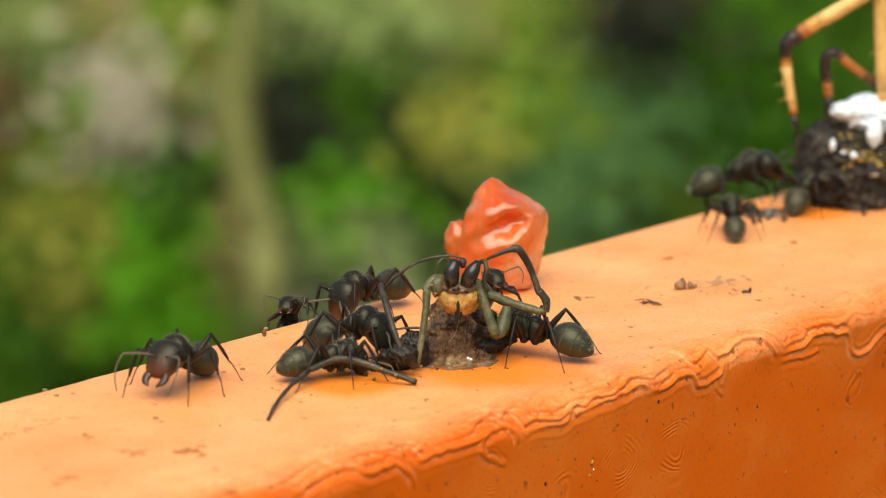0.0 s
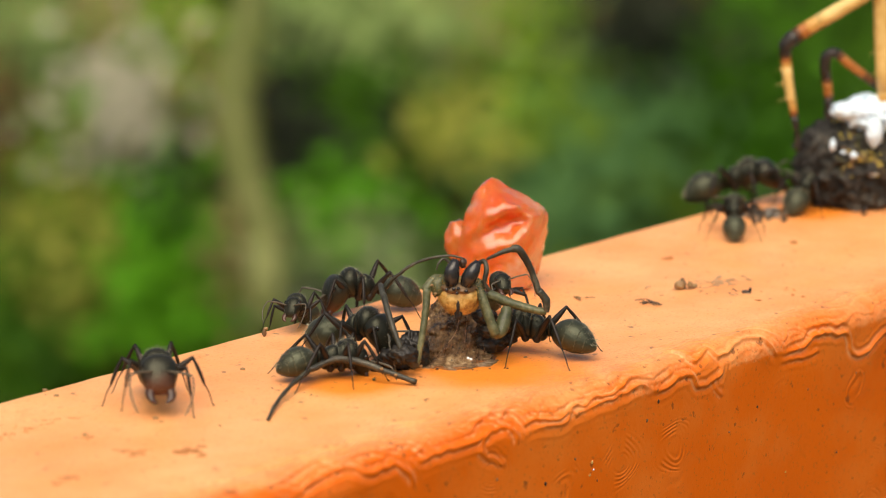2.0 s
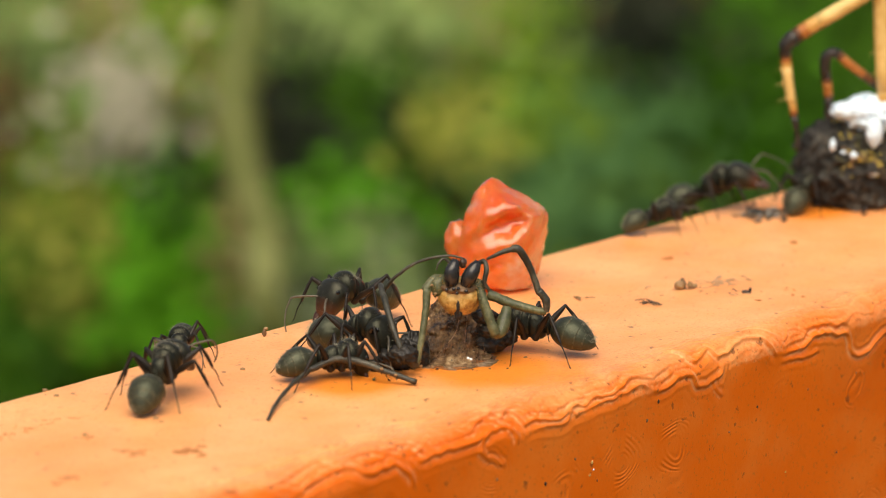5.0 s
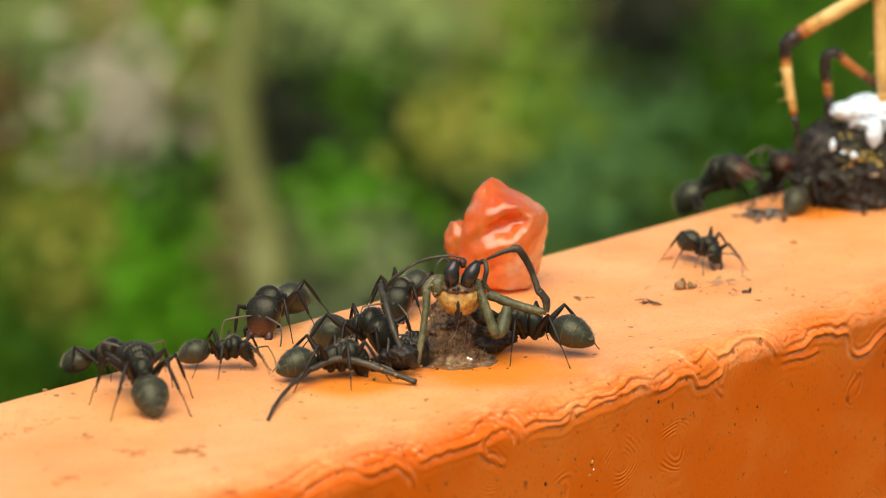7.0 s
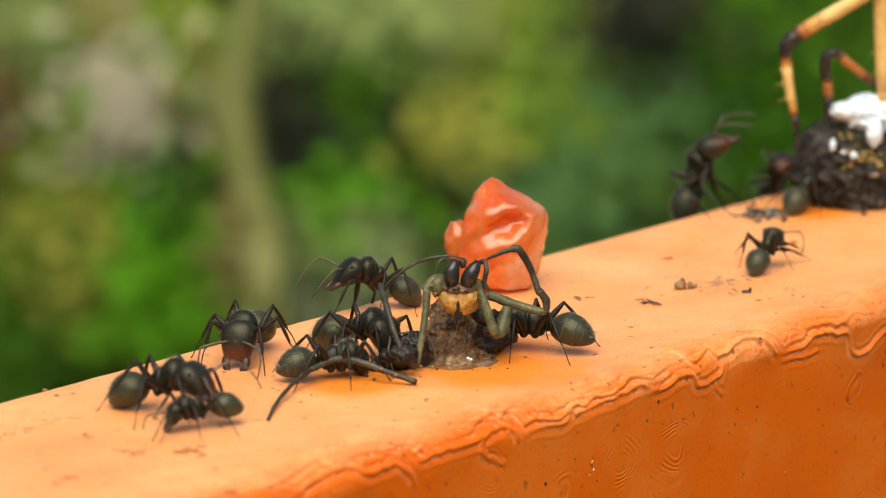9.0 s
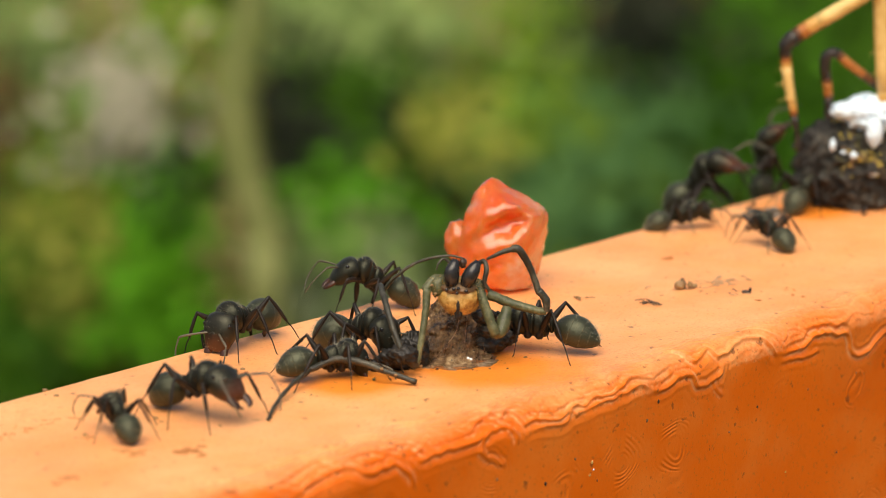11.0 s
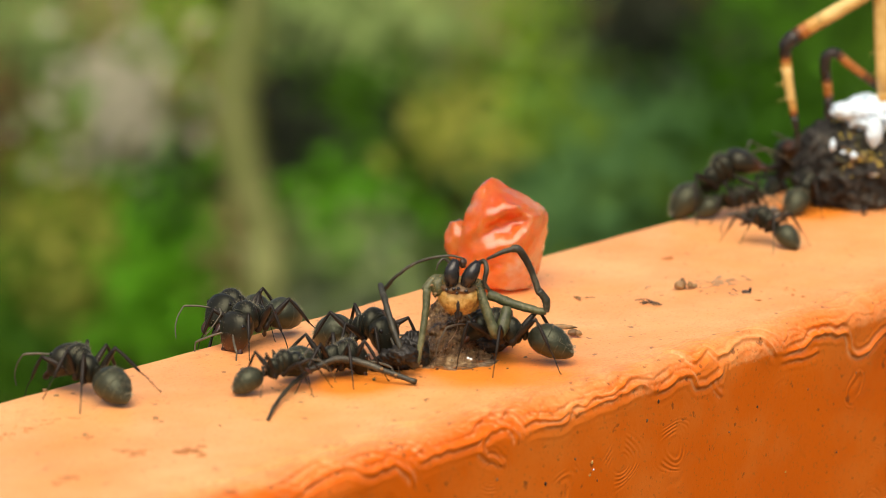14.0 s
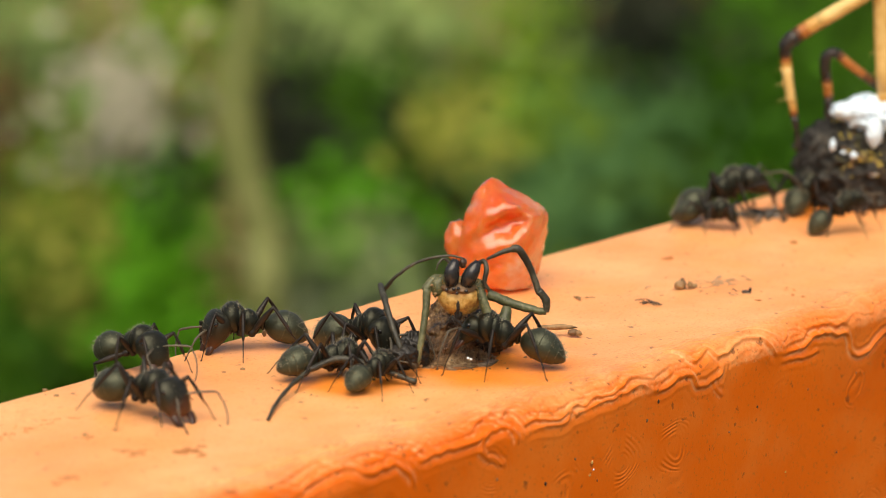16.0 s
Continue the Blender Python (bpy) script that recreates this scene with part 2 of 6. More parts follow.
FLAKE = surface("pale_flake", [(0.3, (0.36, 0.20, 0.09)), (0.7, (0.60, 0.42, 0.25))], 600, 0.6, 0.6, 0.0002)
CRUMB = surface("tan_crumb", [(0.3, (0.16, 0.08, 0.03)), (0.7, (0.45, 0.29, 0.13))], 600, 0.6, 0.6, 0.0002)
ASH = surface("grey_crumb", [(0.3, (0.09, 0.08, 0.065)), (0.7, (0.27, 0.245, 0.21))], 600, 0.7, 0.6, 0.0002)
CHIP = surface("rust_chip", [(0.3, (0.30, 0.09, 0.016)), (0.7, (0.62, 0.25, 0.07))], 700, 0.6, 0.6, 0.0001)


def leaf_material(name, dark, light, scale=60):
    m, t, p = material(name)
    w = coords(t)
    info = t.nodes.new("ShaderNodeNewGeometry")
    tone = calc(t, "ADD", calc(t, "MULTIPLY", noise_of(t, w, scale, 3.0), 0.25), calc(t, "MULTIPLY", info.outputs["Random Per Island"], 0.2))
    tone = calc(t, "ADD", tone, calc(t, "MULTIPLY", noise_of(t, w, 6.0, 1.0), 0.55))
    t.links.new(ramp(t, tone, [(0.32, dark), (0.68, light)]), p.inputs["Base Color"])
    p.inputs["Roughness"].default_value = 0.6
    p.inputs["Specular IOR Level"].default_value = 0.12
    t.links.new(bump(t, noise_of(t, w, scale * 8, 3.0), 0.3, 0.0005), p.inputs["Normal"])
    return m


LEAF = leaf_material("green_leaf", (0.095, 0.180, 0.012), (0.185, 0.32, 0.030))
FRESH = leaf_material("fresh_leaf", (0.046, 0.175, 0.004), (0.085, 0.285, 0.008))
DULL = leaf_material("blue_green_leaf", (0.062, 0.160, 0.042), (0.112, 0.245, 0.076))
DRY = leaf_material("dry_leaf", (0.30, 0.29, 0.20), (0.46, 0.44, 0.33))
OCHRE = leaf_material("yellowing_leaf", (0.150, 0.180, 0.022), (0.28, 0.29, 0.050))
RUSSET = leaf_material("brown_leaf", (0.070, 0.038, 0.010), (0.13, 0.075, 0.024))
TAN = leaf_material("tan_leaf", (0.20, 0.16, 0.055), (0.30, 0.245, 0.100))
SAGE = leaf_material("grey_green_leaf", (0.130, 0.205, 0.055), (0.215, 0.305, 0.095))
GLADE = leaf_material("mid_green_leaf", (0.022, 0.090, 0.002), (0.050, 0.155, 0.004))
MIST = leaf_material("pale_grey_green_leaf", (0.20, 0.26, 0.13), (0.31, 0.37, 0.20))
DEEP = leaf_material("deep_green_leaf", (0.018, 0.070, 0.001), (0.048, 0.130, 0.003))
# near-black leaf colour that paints the shade inside foliage gaps
GAP_SHADE = leaf_material("gap_shade_leaf", (0.008, 0.012, 0.006), (0.020, 0.026, 0.012))
STEM = surface("pale_stem", [(0.35, (0.12, 0.15, 0.028)), (0.65, (0.175, 0.185, 0.055))], 9, 0.7, 0.5, 0.001)
SOIL = surface("soil", [(0.3, (0.020, 0.022, 0.010)), (0.7, (0.07, 0.075, 0.03))], 6, 0.9, 0.6, 0.02)


# ---- mesh tools (lengths in millimetres unless said otherwise) ----
def finish(name, bm, stuff, unit=MM, smooth=True):
    data = bpy.data.meshes.new(name)
    bmesh.ops.scale(bm, vec=(unit, unit, unit), verts=bm.verts)
    bm.normal_update()
    if smooth:
        for f in bm.faces:
            f.smooth = True
    bm.to_mesh(data)
    bm.free()
    data.materials.append(stuff)
    return data


def part(name, bm, stuff, parent=None, label="", place=None, smooth=True):
    data = bm if isinstance(bm, bpy.types.Mesh) else finish(name, bm, stuff, smooth=smooth)
    ob = new(name, data)
    if parent is not None:
        ob.parent = parent
    if place is not None:
        ob.matrix_basis = place
    return tagged(ob, label)


def tube(bm, pts, radii, n=8, up=(0, 0, 1)):
    """A closed tube through pts; each radius is a number or (sideways, upwards)."""
    pts = [Vector(p) for p in pts]
    rings = []
    side = None
    for i, p in enumerate(pts):
        t = (pts[min(i + 1, len(pts) - 1)] - pts[max(i - 1, 0)]).normalized()
        u = Vector(up)
        s = u.cross(t)
        if s.length < 0.15:
            s = side if side is not None else Vector((0, 1, 0)).cross(t)
            s = s - t * s.dot(t)
        s.normalize()
        if side is not None and s.dot(side) < 0:
            s = -s
        side = s
        b = t.cross(s).normalized()
        r = radii[i]
        ra, rb = r if isinstance(r, tuple) else (r, r)
        rings.append([bm.verts.new(p + s * (ra * math.cos(k * math.tau / n)) + b * (rb * math.sin(k * math.tau / n))) for k in range(n)])
    for a, b in zip(rings, rings[1:]):
        for k in range(n):
            bm.faces.new((a[k], a[(k + 1) % n], b[(k + 1) % n], b[k]))
    for ring, end in ((rings[0], pts[0]), (rings[-1], pts[-1])):
        c = bm.verts.new(end)
        for k in range(n):
            bm.faces.new((ring[k], ring[(k + 1) % n], c))
    bmesh.ops.recalc_face_normals(bm, faces=bm.faces[:])
    return bm


def curve_pts(pts, steps=5):
    """Points along a smooth line through pts."""
    pts = [Vector(p) for p in pts]
    full = [pts[0] * 2 - pts[1], *pts, pts[-1] * 2 - pts[-2]]
    out = []
    for a, b, c, d in zip(full, full[1:], full[2:], full[3:]):
        for k in range(steps):
            f = k / steps
            out.append(0.5 * (2 * b + (c - a) * f + (2 * a - 5 * b + 4 * c - d) * f * f + (3 * b - a - 3 * c + d) * f ** 3))
    out.append(pts[-1])
    return out


def limb(pts, radii, n=8, steps=4, gnarl=0.0):
    """A tapering limb; radii are spread evenly along it; gnarl makes it knotty."""
    line = curve_pts(pts, steps)
    rs = [float(np.interp(i / (len(line) - 1), np.linspace(0, 1, len(radii)), radii)) for i in range(len(line))]
    if gnarl:
        line = [p + Vector((noise.noise(p * 1.3), noise.noise(p * 1.3 + Vector((9, 0, 0))), noise.noise(p * 1.3 + Vector((0, 9, 0))))) * gnarl * 0.5 for p in line]
        rs = [r * (1 + gnarl * 1.2 * noise.noise(p * 2.6)) for r, p in zip(rs, line)]
    bm = tube(bmesh.new(), line, rs, n)
    if gnarl:
        for v in bm.verts:
            v.co += Vector((1, 1, 1)) * gnarl * 0.18 * noise.noise(v.co * 4.5)
    return bm


def blob(radii, seed=0, rough=0.2, detail=3, freq=1.0, centre=(0, 0, 0), flat=None):
    """A lumpy body with an uneven surface; flat: height below which it is cut level."""
    bm = bmesh.new()
    bmesh.ops.create_icosphere(bm, subdivisions=detail, radius=1.0)
    for v in bm.verts:
        d = v.co.normalized()
        q = d * freq * 2 + Vector((seed * 7.3, seed * 3.1, seed))
        k = 1 + rough * (noise.noise(q) + 0.5 * noise.noise(q * 2.3) + 0.3 * noise.noise(q * 5.1))
        v.co = Vector((d.x * radii[0], d.y * radii[1], d.z * radii[2])) * k + Vector(centre)
        if flat is not None and v.co.z < flat:
            v.co.z = flat
    return bm


def bristles(bm, spots, length, rnd, width=0.007, lean=0.5):
    """Fine stiff hairs on (place, normal) spots."""
    for p, nrm in spots:
        d = (nrm + Vector((rnd.uniform(-lean, lean), rnd.uniform(-lean, lean), rnd.uniform(-lean, lean)))).normalized()
        s = d.orthogonal().normalized() * width
        t = d.cross(s)
        tip = bm.verts.new(p + d * length * rnd.uniform(0.6, 1.2))
        ring = [bm.verts.new(p - d * 0.03 + s * math.cos(a) + t * math.sin(a)) for a in (0, 2.09, 4.19)]
        for k in range(3):
            bm.faces.new((ring[k], ring[(k + 1) % 3], tip))
    return bm


def spots_on(data, count, rnd, low=0.0):
    """Random spots on the upward side of a mesh, in millimetres."""
    polys = [q for q in data.polygons if q.normal.z > low]
    return [(q.center / MM, q.normal.copy()) for q in (rnd.choice(polys) for _ in range(count))]


# ---- ground and rail ----
def build_ground():
    bm = bmesh.new()
    bmesh.ops.create_grid(bm, x_segments=60, y_segments=60, size=1.0)
    for v in bm.verts:
        r = v.co.length
        v.co *= 3.0 + 500 * r ** 4
        v.co.z = 0.03 * noise.noise(v.co * 0.8) - 0.02
    tagged(new("ground", finish("ground", bm, SOIL, 1.0)), "dark leafy soil under the shrubs", "ground", kind="structure")


def scallop(x, wave, swing, seed):
    """A line of uneven arches with sharp cusps between them."""
    w = noise.noise(Vector((x * 0.12, seed, 1.7)))
    arch = math.sqrt(math.sin(math.pi * x / wave + seed + 3.0 * w) ** 2 + 0.07)
    return -swing * (1 + 0.7 * noise.noise(Vector((x * 0.1, seed, 6.0)))) * (arch ** 0.8 - 0.55) + 0.40 * noise.noise(Vector((x * 0.42, seed, 9.0))) + 0.20 * noise.noise(Vector((x * 0.9, seed, 3.0))) + 0.07 * noise.noise(Vector((x * 2.2, seed, 4.0)))


def bead(x, s, line, width, high):
    """One raised bead of paint along line(x), with a trough below it."""
    here = line(x)
    if abs(s - here) > 3.0:
        return 0.0
    slope = (line(x + 0.1) - line(x - 0.1)) / 0.2
    d = (s - here) / math.sqrt(1 + slope * slope)
    return high * (math.exp(-(d / width) ** 2) - 0.45 * math.exp(-((d - 1.9 * width) / (1.2 * width)) ** 2) - 0.18 * math.exp(-((d + 1.9 * width) / (1.2 * width)) ** 2))


def some(x, rate, seed, least=0.0):
    """How strongly a bead stands out at x: it comes and goes."""
    return max(least, min(1.0, 0.55 + 1.9 * noise.noise(Vector((x * rate, seed, 0.5)))))


def nested(f, seed):
    """A line between the upper and the lower border of the wrinkled band."""
    def line(x):
        shift = max(0.0, min(1.0, (4 - x) / 22))
        high = -0.7 - 1.7 * shift + 0.6 * noise.noise(Vector((x * 0.07, 3.1, 0))) + scallop(x, 7.0, 1.3, 0.4)
        low = max(high + 1.2, 2.9 - 0.9 * shift + 0.8 * noise.noise(Vector((x * 0.07, 7.7, 0))) + scallop(x, 8.3, 1.7, 4.2))
        return high + (low - high) * (f + 0.14 * noise.noise(Vector((x * 0.3, seed, 2.0))))
    return line


BEADS = [(nested(f, 3.0 + 5 * k), 4.0 * k + 1, high) for k, (f, high) in enumerate(((-0.12, 0.16), (0.06, 0.30), (0.30, 0.36), (0.54, 0.38), (0.78, 0.36), (1.0, 0.32), (1.16, 0.14)))]


# the main crests of the wrinkled band: their height and their course, (way along the rail, way down over the edge)
CRESTS = (
    (0.26, ((-43.5, 0.3), (-41.5, -0.6), (-40.4, 0.5), (-39.0, 0.3), (-37.5, 0.8), (-36.6, 1.6))),
    (0.40, ((-37.0, 1.4), (-35.0, 1.2), (-32.8, 0.8), (-30.0, 0.2), (-28.6, 1.3), (-25.8, 1.1), (-23.5, 1.6), (-21.5, 1.2), (-20.2, 1.7), (-19.5, 2.5), (-17.8, 2.8))),
    (0.46, ((-15.5, 2.0), (-13.5, 2.0), (-12.0, 1.6), (-10.0, 1.1), (-7.8, 1.5), (-7.2, 2.1), (-6.8, 2.9), (-5.5, 2.8), (-3.2, 3.4), (-1.8, 3.3), (-0.2, 2.7), (1.2, 3.0), (2.5, 2.6), (4.5, 2.8), (6.0, 2.6), (7.8, 2.0), (10.0, 2.1), (14.0, 2.1))),
    (0.44, ((-36.0, 3.0), (-32.0, 2.1), (-28.8, 1.9), (-27.0, 2.7), (-25.8, 3.0), (-23.8, 2.8), (-22.5, 3.2), (-21.5, 4.3), (-21.2, 5.4))),
    (0.40, ((-20.6, 3.2), (-19.0, 3.1), (-17.2, 3.0), (-14.8, 3.1), (-12.8, 3.0), (-11.8, 2.7))),
    (0.50, ((13.5, 0.6), (15.6, 0.1), (16.4, 0.8), (16.7, 1.8), (17.4, 2.3), (18.5, 1.9), (19.8, 1.5), (20.6, 2.4), (22.0, 2.4), (23.8, 1.8), (25.5, 1.7), (27.2, 2.2), (28.0, 2.9), (28.6, 3.7), (29.5, 4.1))),
    (0.52, ((29.5, 4.1), (31.2, 4.1), (33.5, 4.0), (35.0, 3.4), (36.8, 3.4), (38.8, 3.9), (40.2, 4.1), (40.8, 5.0), (41.0, 5.8), (41.8, 6.5), (43.0, 6.7), (44.5, 6.3), (45.8, 5.6), (47.0, 5.3), (49.5, 5.6), (52.0, 4.8))),
    (0.42, ((9.6, 3.7), (12.5, 3.7), (14.2, 3.2), (16.0, 3.3), (16.8, 4.3), (18.0, 4.7), (19.2, 4.4), (20.5, 4.1), (21.2, 3.3))),
    (0.40, ((-7.0, 3.6), (-4.8, 3.6), (-2.8, 3.9), (-1.5, 3.8), (-0.6, 3.1), (0.0, 3.5), (1.2, 3.4), (3.0, 3.2), (5.0, 3.2), (6.5, 3.0), (7.8, 2.9), (8.8, 2.7), (9.8, 3.3), (10.0, 4.2))),
    (0.40, ((-12.8, 3.8), (-11.8, 2.9), (-10.2, 2.6), (-9.0, 2.8), (-8.2, 3.5), (-8.0, 4.6))),
    (0.26, ((-13.0, 3.8), (-12.0, 4.8), (-10.8, 5.3), (-9.5, 6.0))),
    (0.34, ((23.6, 1.0), (26.4, 0.9), (28.0, 1.3), (29.2, 2.2), (29.8, 3.0))),
    (0.32, ((33.4, 2.4), (36.2, 2.5), (38.8, 3.0), (41.0, 3.0))),
    (0.26, ((29.6, 4.8), (31.2, 4.8), (34.0, 5.1), (36.0, 4.8))),
    (0.24, ((19.2, 4.5), (19.8, 5.4), (20.8, 6.2))),
)


def crest_relief(xs, ss):
    """Relief of the crests over a grid of places: rounded welts with a groove along their lower side, and fainter echoes beside them."""
    wx, ws = np.meshgrid(xs, ss, indexing="ij")
    warp = np.array([[noise.noise(Vector((x * 0.9, 0.0, 2.0))), noise.noise(Vector((x * 1.1, 5.0, 4.0))), noise.noise(Vector((x * 0.35, 1.0, 7.0)))] for x in xs])
    wx = wx + 0.16 * warp[:, :1]
    ws = ws + 0.16 * warp[:, 1:2]
    total = np.zeros_like(wx)
    for number, (high, course_pts) in enumerate(CRESTS):
        line = [p.to_2d() for p in curve_pts([(x, d, 0) for x, d in course_pts], 5)]
        low, far = max(0, np.searchsorted(xs, line[0].x - 3)), np.searchsorted(xs, max(p.x for p in line) + 3)
        gx, gs = wx[low:far], ws[low:far]
        best, side, along = np.full(gx.shape, 9.0), np.zeros(gx.shape), np.zeros(gx.shape)
        for i, (a, b) in enumerate(zip(line, line[1:])):
            dx, ds = b.x - a.x, b.y - a.y
            f = np.clip(((gx - a.x) * dx + (gs - a.y) * ds) / (dx * dx + ds * ds + 1e-9), 0, 1)
            ex, es = gx - a.x - f * dx, gs - a.y - f * ds
            d = np.hypot(ex, es)
            less = d < best
            best = np.where(less, d, best)
            side = np.where(less, np.sign(dx * es - ds * ex), side)
            along = np.where(less, (i + f) / (len(line) - 1), along)
        d = best * side
        fade = np.clip(np.minimum(along, 1 - along) * 9, 0, 1) * np.exp(-np.where((along <= 0) | (along >= 1), best * 2, 0))
        fade = fade * (0.85 + 0.5 * warp[low:far, 2:3])
        w = 0.19 + 0.04 * math.sin(number * 2.1)
        welt = np.exp(-(d / w) ** 2) - 0.38 * np.exp(-((d - 0.42) / 0.22) ** 2) - 0.15 * np.exp(-((d + 0.45) / 0.25) ** 2)
        echo = 0.42 * np.exp(-((d + 0.85) / 0.20) ** 2) - 0.25 * np.exp(-((d + 0.55) / 0.16) ** 2) + 0.26 * np.exp(-((d - 0.95) / 0.18) ** 2) + 0.14 * np.exp(-((d + 1.5) / 0.2) ** 2) + 0.10 * np.exp(-((d - 1.6) / 0.18) ** 2)
        total[low:far] += 0.52 * high * fade * (welt + 0.6 * echo)
    return total


def ridge_height(x, s):
    """Relief of the wrinkled paint: x along the rail, s down over its front edge, in millimetres from the edge."""
    s = s + 0.10 * noise.noise(Vector((x * 1.5, s * 1.5, 1.0)))
    left = max(0.0, min(1.0, (4 - x) / 22))
    wide = 0.19 + 0.05 * left + 0.06 * noise.noise(Vector((x * 0.3, 2.0, s * 0.2)))
    h = 0.20 * sum(bead(x, s, line, 0.8 * wide, high * (1 + 1.2 * left) * some(x, 0.12, seed, 0.08 + 0.3 * left)) for line, seed, high in BEADS)
    swell = 0.26 * noise.noise(Vector((x * 0.16, s * 0.25, 2.0))) + 0.09 * noise.noise(Vector((x * 0.6, s * 0.6, 4.0)))
    return h + swell * math.exp(-((s - 1.8) / 2.6) ** 2)


def build_rail():
    xs = np.concatenate([np.linspace(-900, -64, 16), np.arange(-62, 92, 0.16), np.linspace(93, 1500, 18)])
    radius, deep, back = 2.6, 44.0, 0.6
    prof = [(WIDE - 1, -deep), (WIDE, -deep + 1), (WIDE, -20)]
    prof += [(WIDE, -back - 3)] + [(WIDE - back + back * math.cos(a), -back + back * math.sin(a)) for a in np.linspace(0, math.pi / 2, 8)]
    prof += [(y, 0.0) for y in np.linspace(WIDE - back - 0.5, 5.3, 34)]
    start = len(prof)
    # over the front edge: y, z and the way s from the edge
    edge = [(y, 0.0, -y) for y in np.linspace(5.0, 0.08, 56)]
    edge += [(-radius * math.sin(a), -radius + radius * math.cos(a), radius * a) for a in np.linspace(0.02, math.pi / 2, 56)]
    edge += [(-radius, -radius - d, radius * math.pi / 2 + d) for d in (0.1, 0.2, 0.3, 0.4, 0.5, 0.6, 0.7, 0.8, 0.9, 1.0, 1.1, 1.2, 1.3, 1.4, 1.5, 1.6, 1.7, 1.8, 1.9, 2.0, 2.1, 2.2, 2.3, 2.4, 2.5, 2.6, 2.7, 2.85, 3.0, 3.2, 3.5, 4, 5, 6.5, 8, 10, 12.5, 15, 18, 24, 34, deep - radius - 1)]
    verts, nx = [], len(xs)
    total = start + len(edge) + 1
    crests = crest_relief(xs, np.array([e[2] for e in edge]))
    for row, x in enumerate(xs):
        near = max(0.0, min(1.0, (x + 66) / 6, (95 - x) / 6))
        for y, z in prof:
            lift = 0.10 * noise.noise(Vector((x * 0.05, y * 0.09, 0))) + 0.03 * noise.noise(Vector((x * 0.4, y * 0.4, 3)))
            wear = 0.12 * noise.noise(Vector((x * 0.35, 0, 6))) if y > WIDE - 2.5 and z > -3 else 0.0
            verts.append((x, y + near * wear + (0.007 * max(-80.0, min(100.0, x)) if y > WIDE - 4 else 0.0), z + (near * lift if z > -0.01 else 0.0)))
        for col, (y, z, s) in enumerate(edge):
            a = max(0.0, min(math.pi / 2, s / radius))
            h = near * (ridge_height(x, s) + crests[row, col]) if s < 9 else 0.0
            if s < 0:
                h = h * (1 + s / 5.0) + 0.10 * near * noise.noise(Vector((x * 0.05, y * 0.09, 0))) * -s / 5.0
            verts.append((x, y - h * math.sin(a), z + h * math.cos(a)))
        verts.append((x, -radius + 1, -deep))
    faces = []
    for i in range(nx - 1):
        for k in range(total):
            a, b = i * total + k, i * total + (k + 1) % total
            faces.append((a, a + total, b + total, b))
    faces.append(tuple(range(total)))
    faces.append(tuple(range((nx - 1) * total + total - 1, (nx - 1) * total - 1, -1)))
    data = bpy.data.meshes.new("hand_rail")
    data.from_pydata([(x * MM, y * MM, z * MM) for x, y, z in verts], [], faces)
    data.polygons.foreach_set("use_smooth", [True] * len(faces))
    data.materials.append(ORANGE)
    data.update()
    rail = new("hand_rail", data)
    rail.location = (0, 0, TOP)
    tagged(rail, "orange painted hand rail with wrinkled paint along its front edge", "railing", kind="structure")
    for x in (-0.6, 1.2):
        bm = bmesh.new()
        bmesh.ops.create_cube(bm, size=1.0)
        bmesh.ops.scale(bm, vec=(40, 28, 960), verts=bm.verts)
        bmesh.ops.bevel(bm, geom=bm.edges[:], offset=2.5, segments=2, affect="EDGES")
        post = part("rail_post", bm, ORANGE, rail)
        post.location = (x, 0.015, -0.523)


# ---- ants ----
# leg: hinge, neutral foot, length of thigh and of shin with foot
LEGS = [((1.45, 0.60, 1.75), (4.1, 2.9, 0.0), 2.5, 3.85), ((0.60, 0.66, 1.55), (0.5, 4.2, 0.0), 2.6, 4.05), ((-0.30, 0.60, 1.50), (-4.3, 3.3, 0.0), 3.0, 4.75)]
NECK = (1.8, 0.0, 3.05)
ANTS = {}


def rings_of(bm, rows, n=24, square=2.0):
    """A closed body along x from rows (x, z, half breadth, half height over, half height under); square above 2 flattens its sides."""
    rings = []
    for x, z, wide, over, under in rows:
        ring = []
        for k in range(n):
            a = k * math.tau / n
            c, d = math.cos(a), math.sin(a)
            c, d = math.copysign(abs(c) ** (2 / square), c), math.copysign(abs(d) ** (2 / square), d)
            ring.append(bm.verts.new((x, wide * c, z + (over if d > 0 else under) * d)))
        rings.append(ring)
    for a, b in zip(rings, rings[1:]):
        for k in range(n):
            bm.faces.new((a[k], a[(k + 1) % n], b[(k + 1) % n], b[k]))
    for ring in (rings[0], rings[-1]):
        bm.faces.new(ring)
    bmesh.ops.recalc_face_normals(bm, faces=bm.faces[:])
    return bm


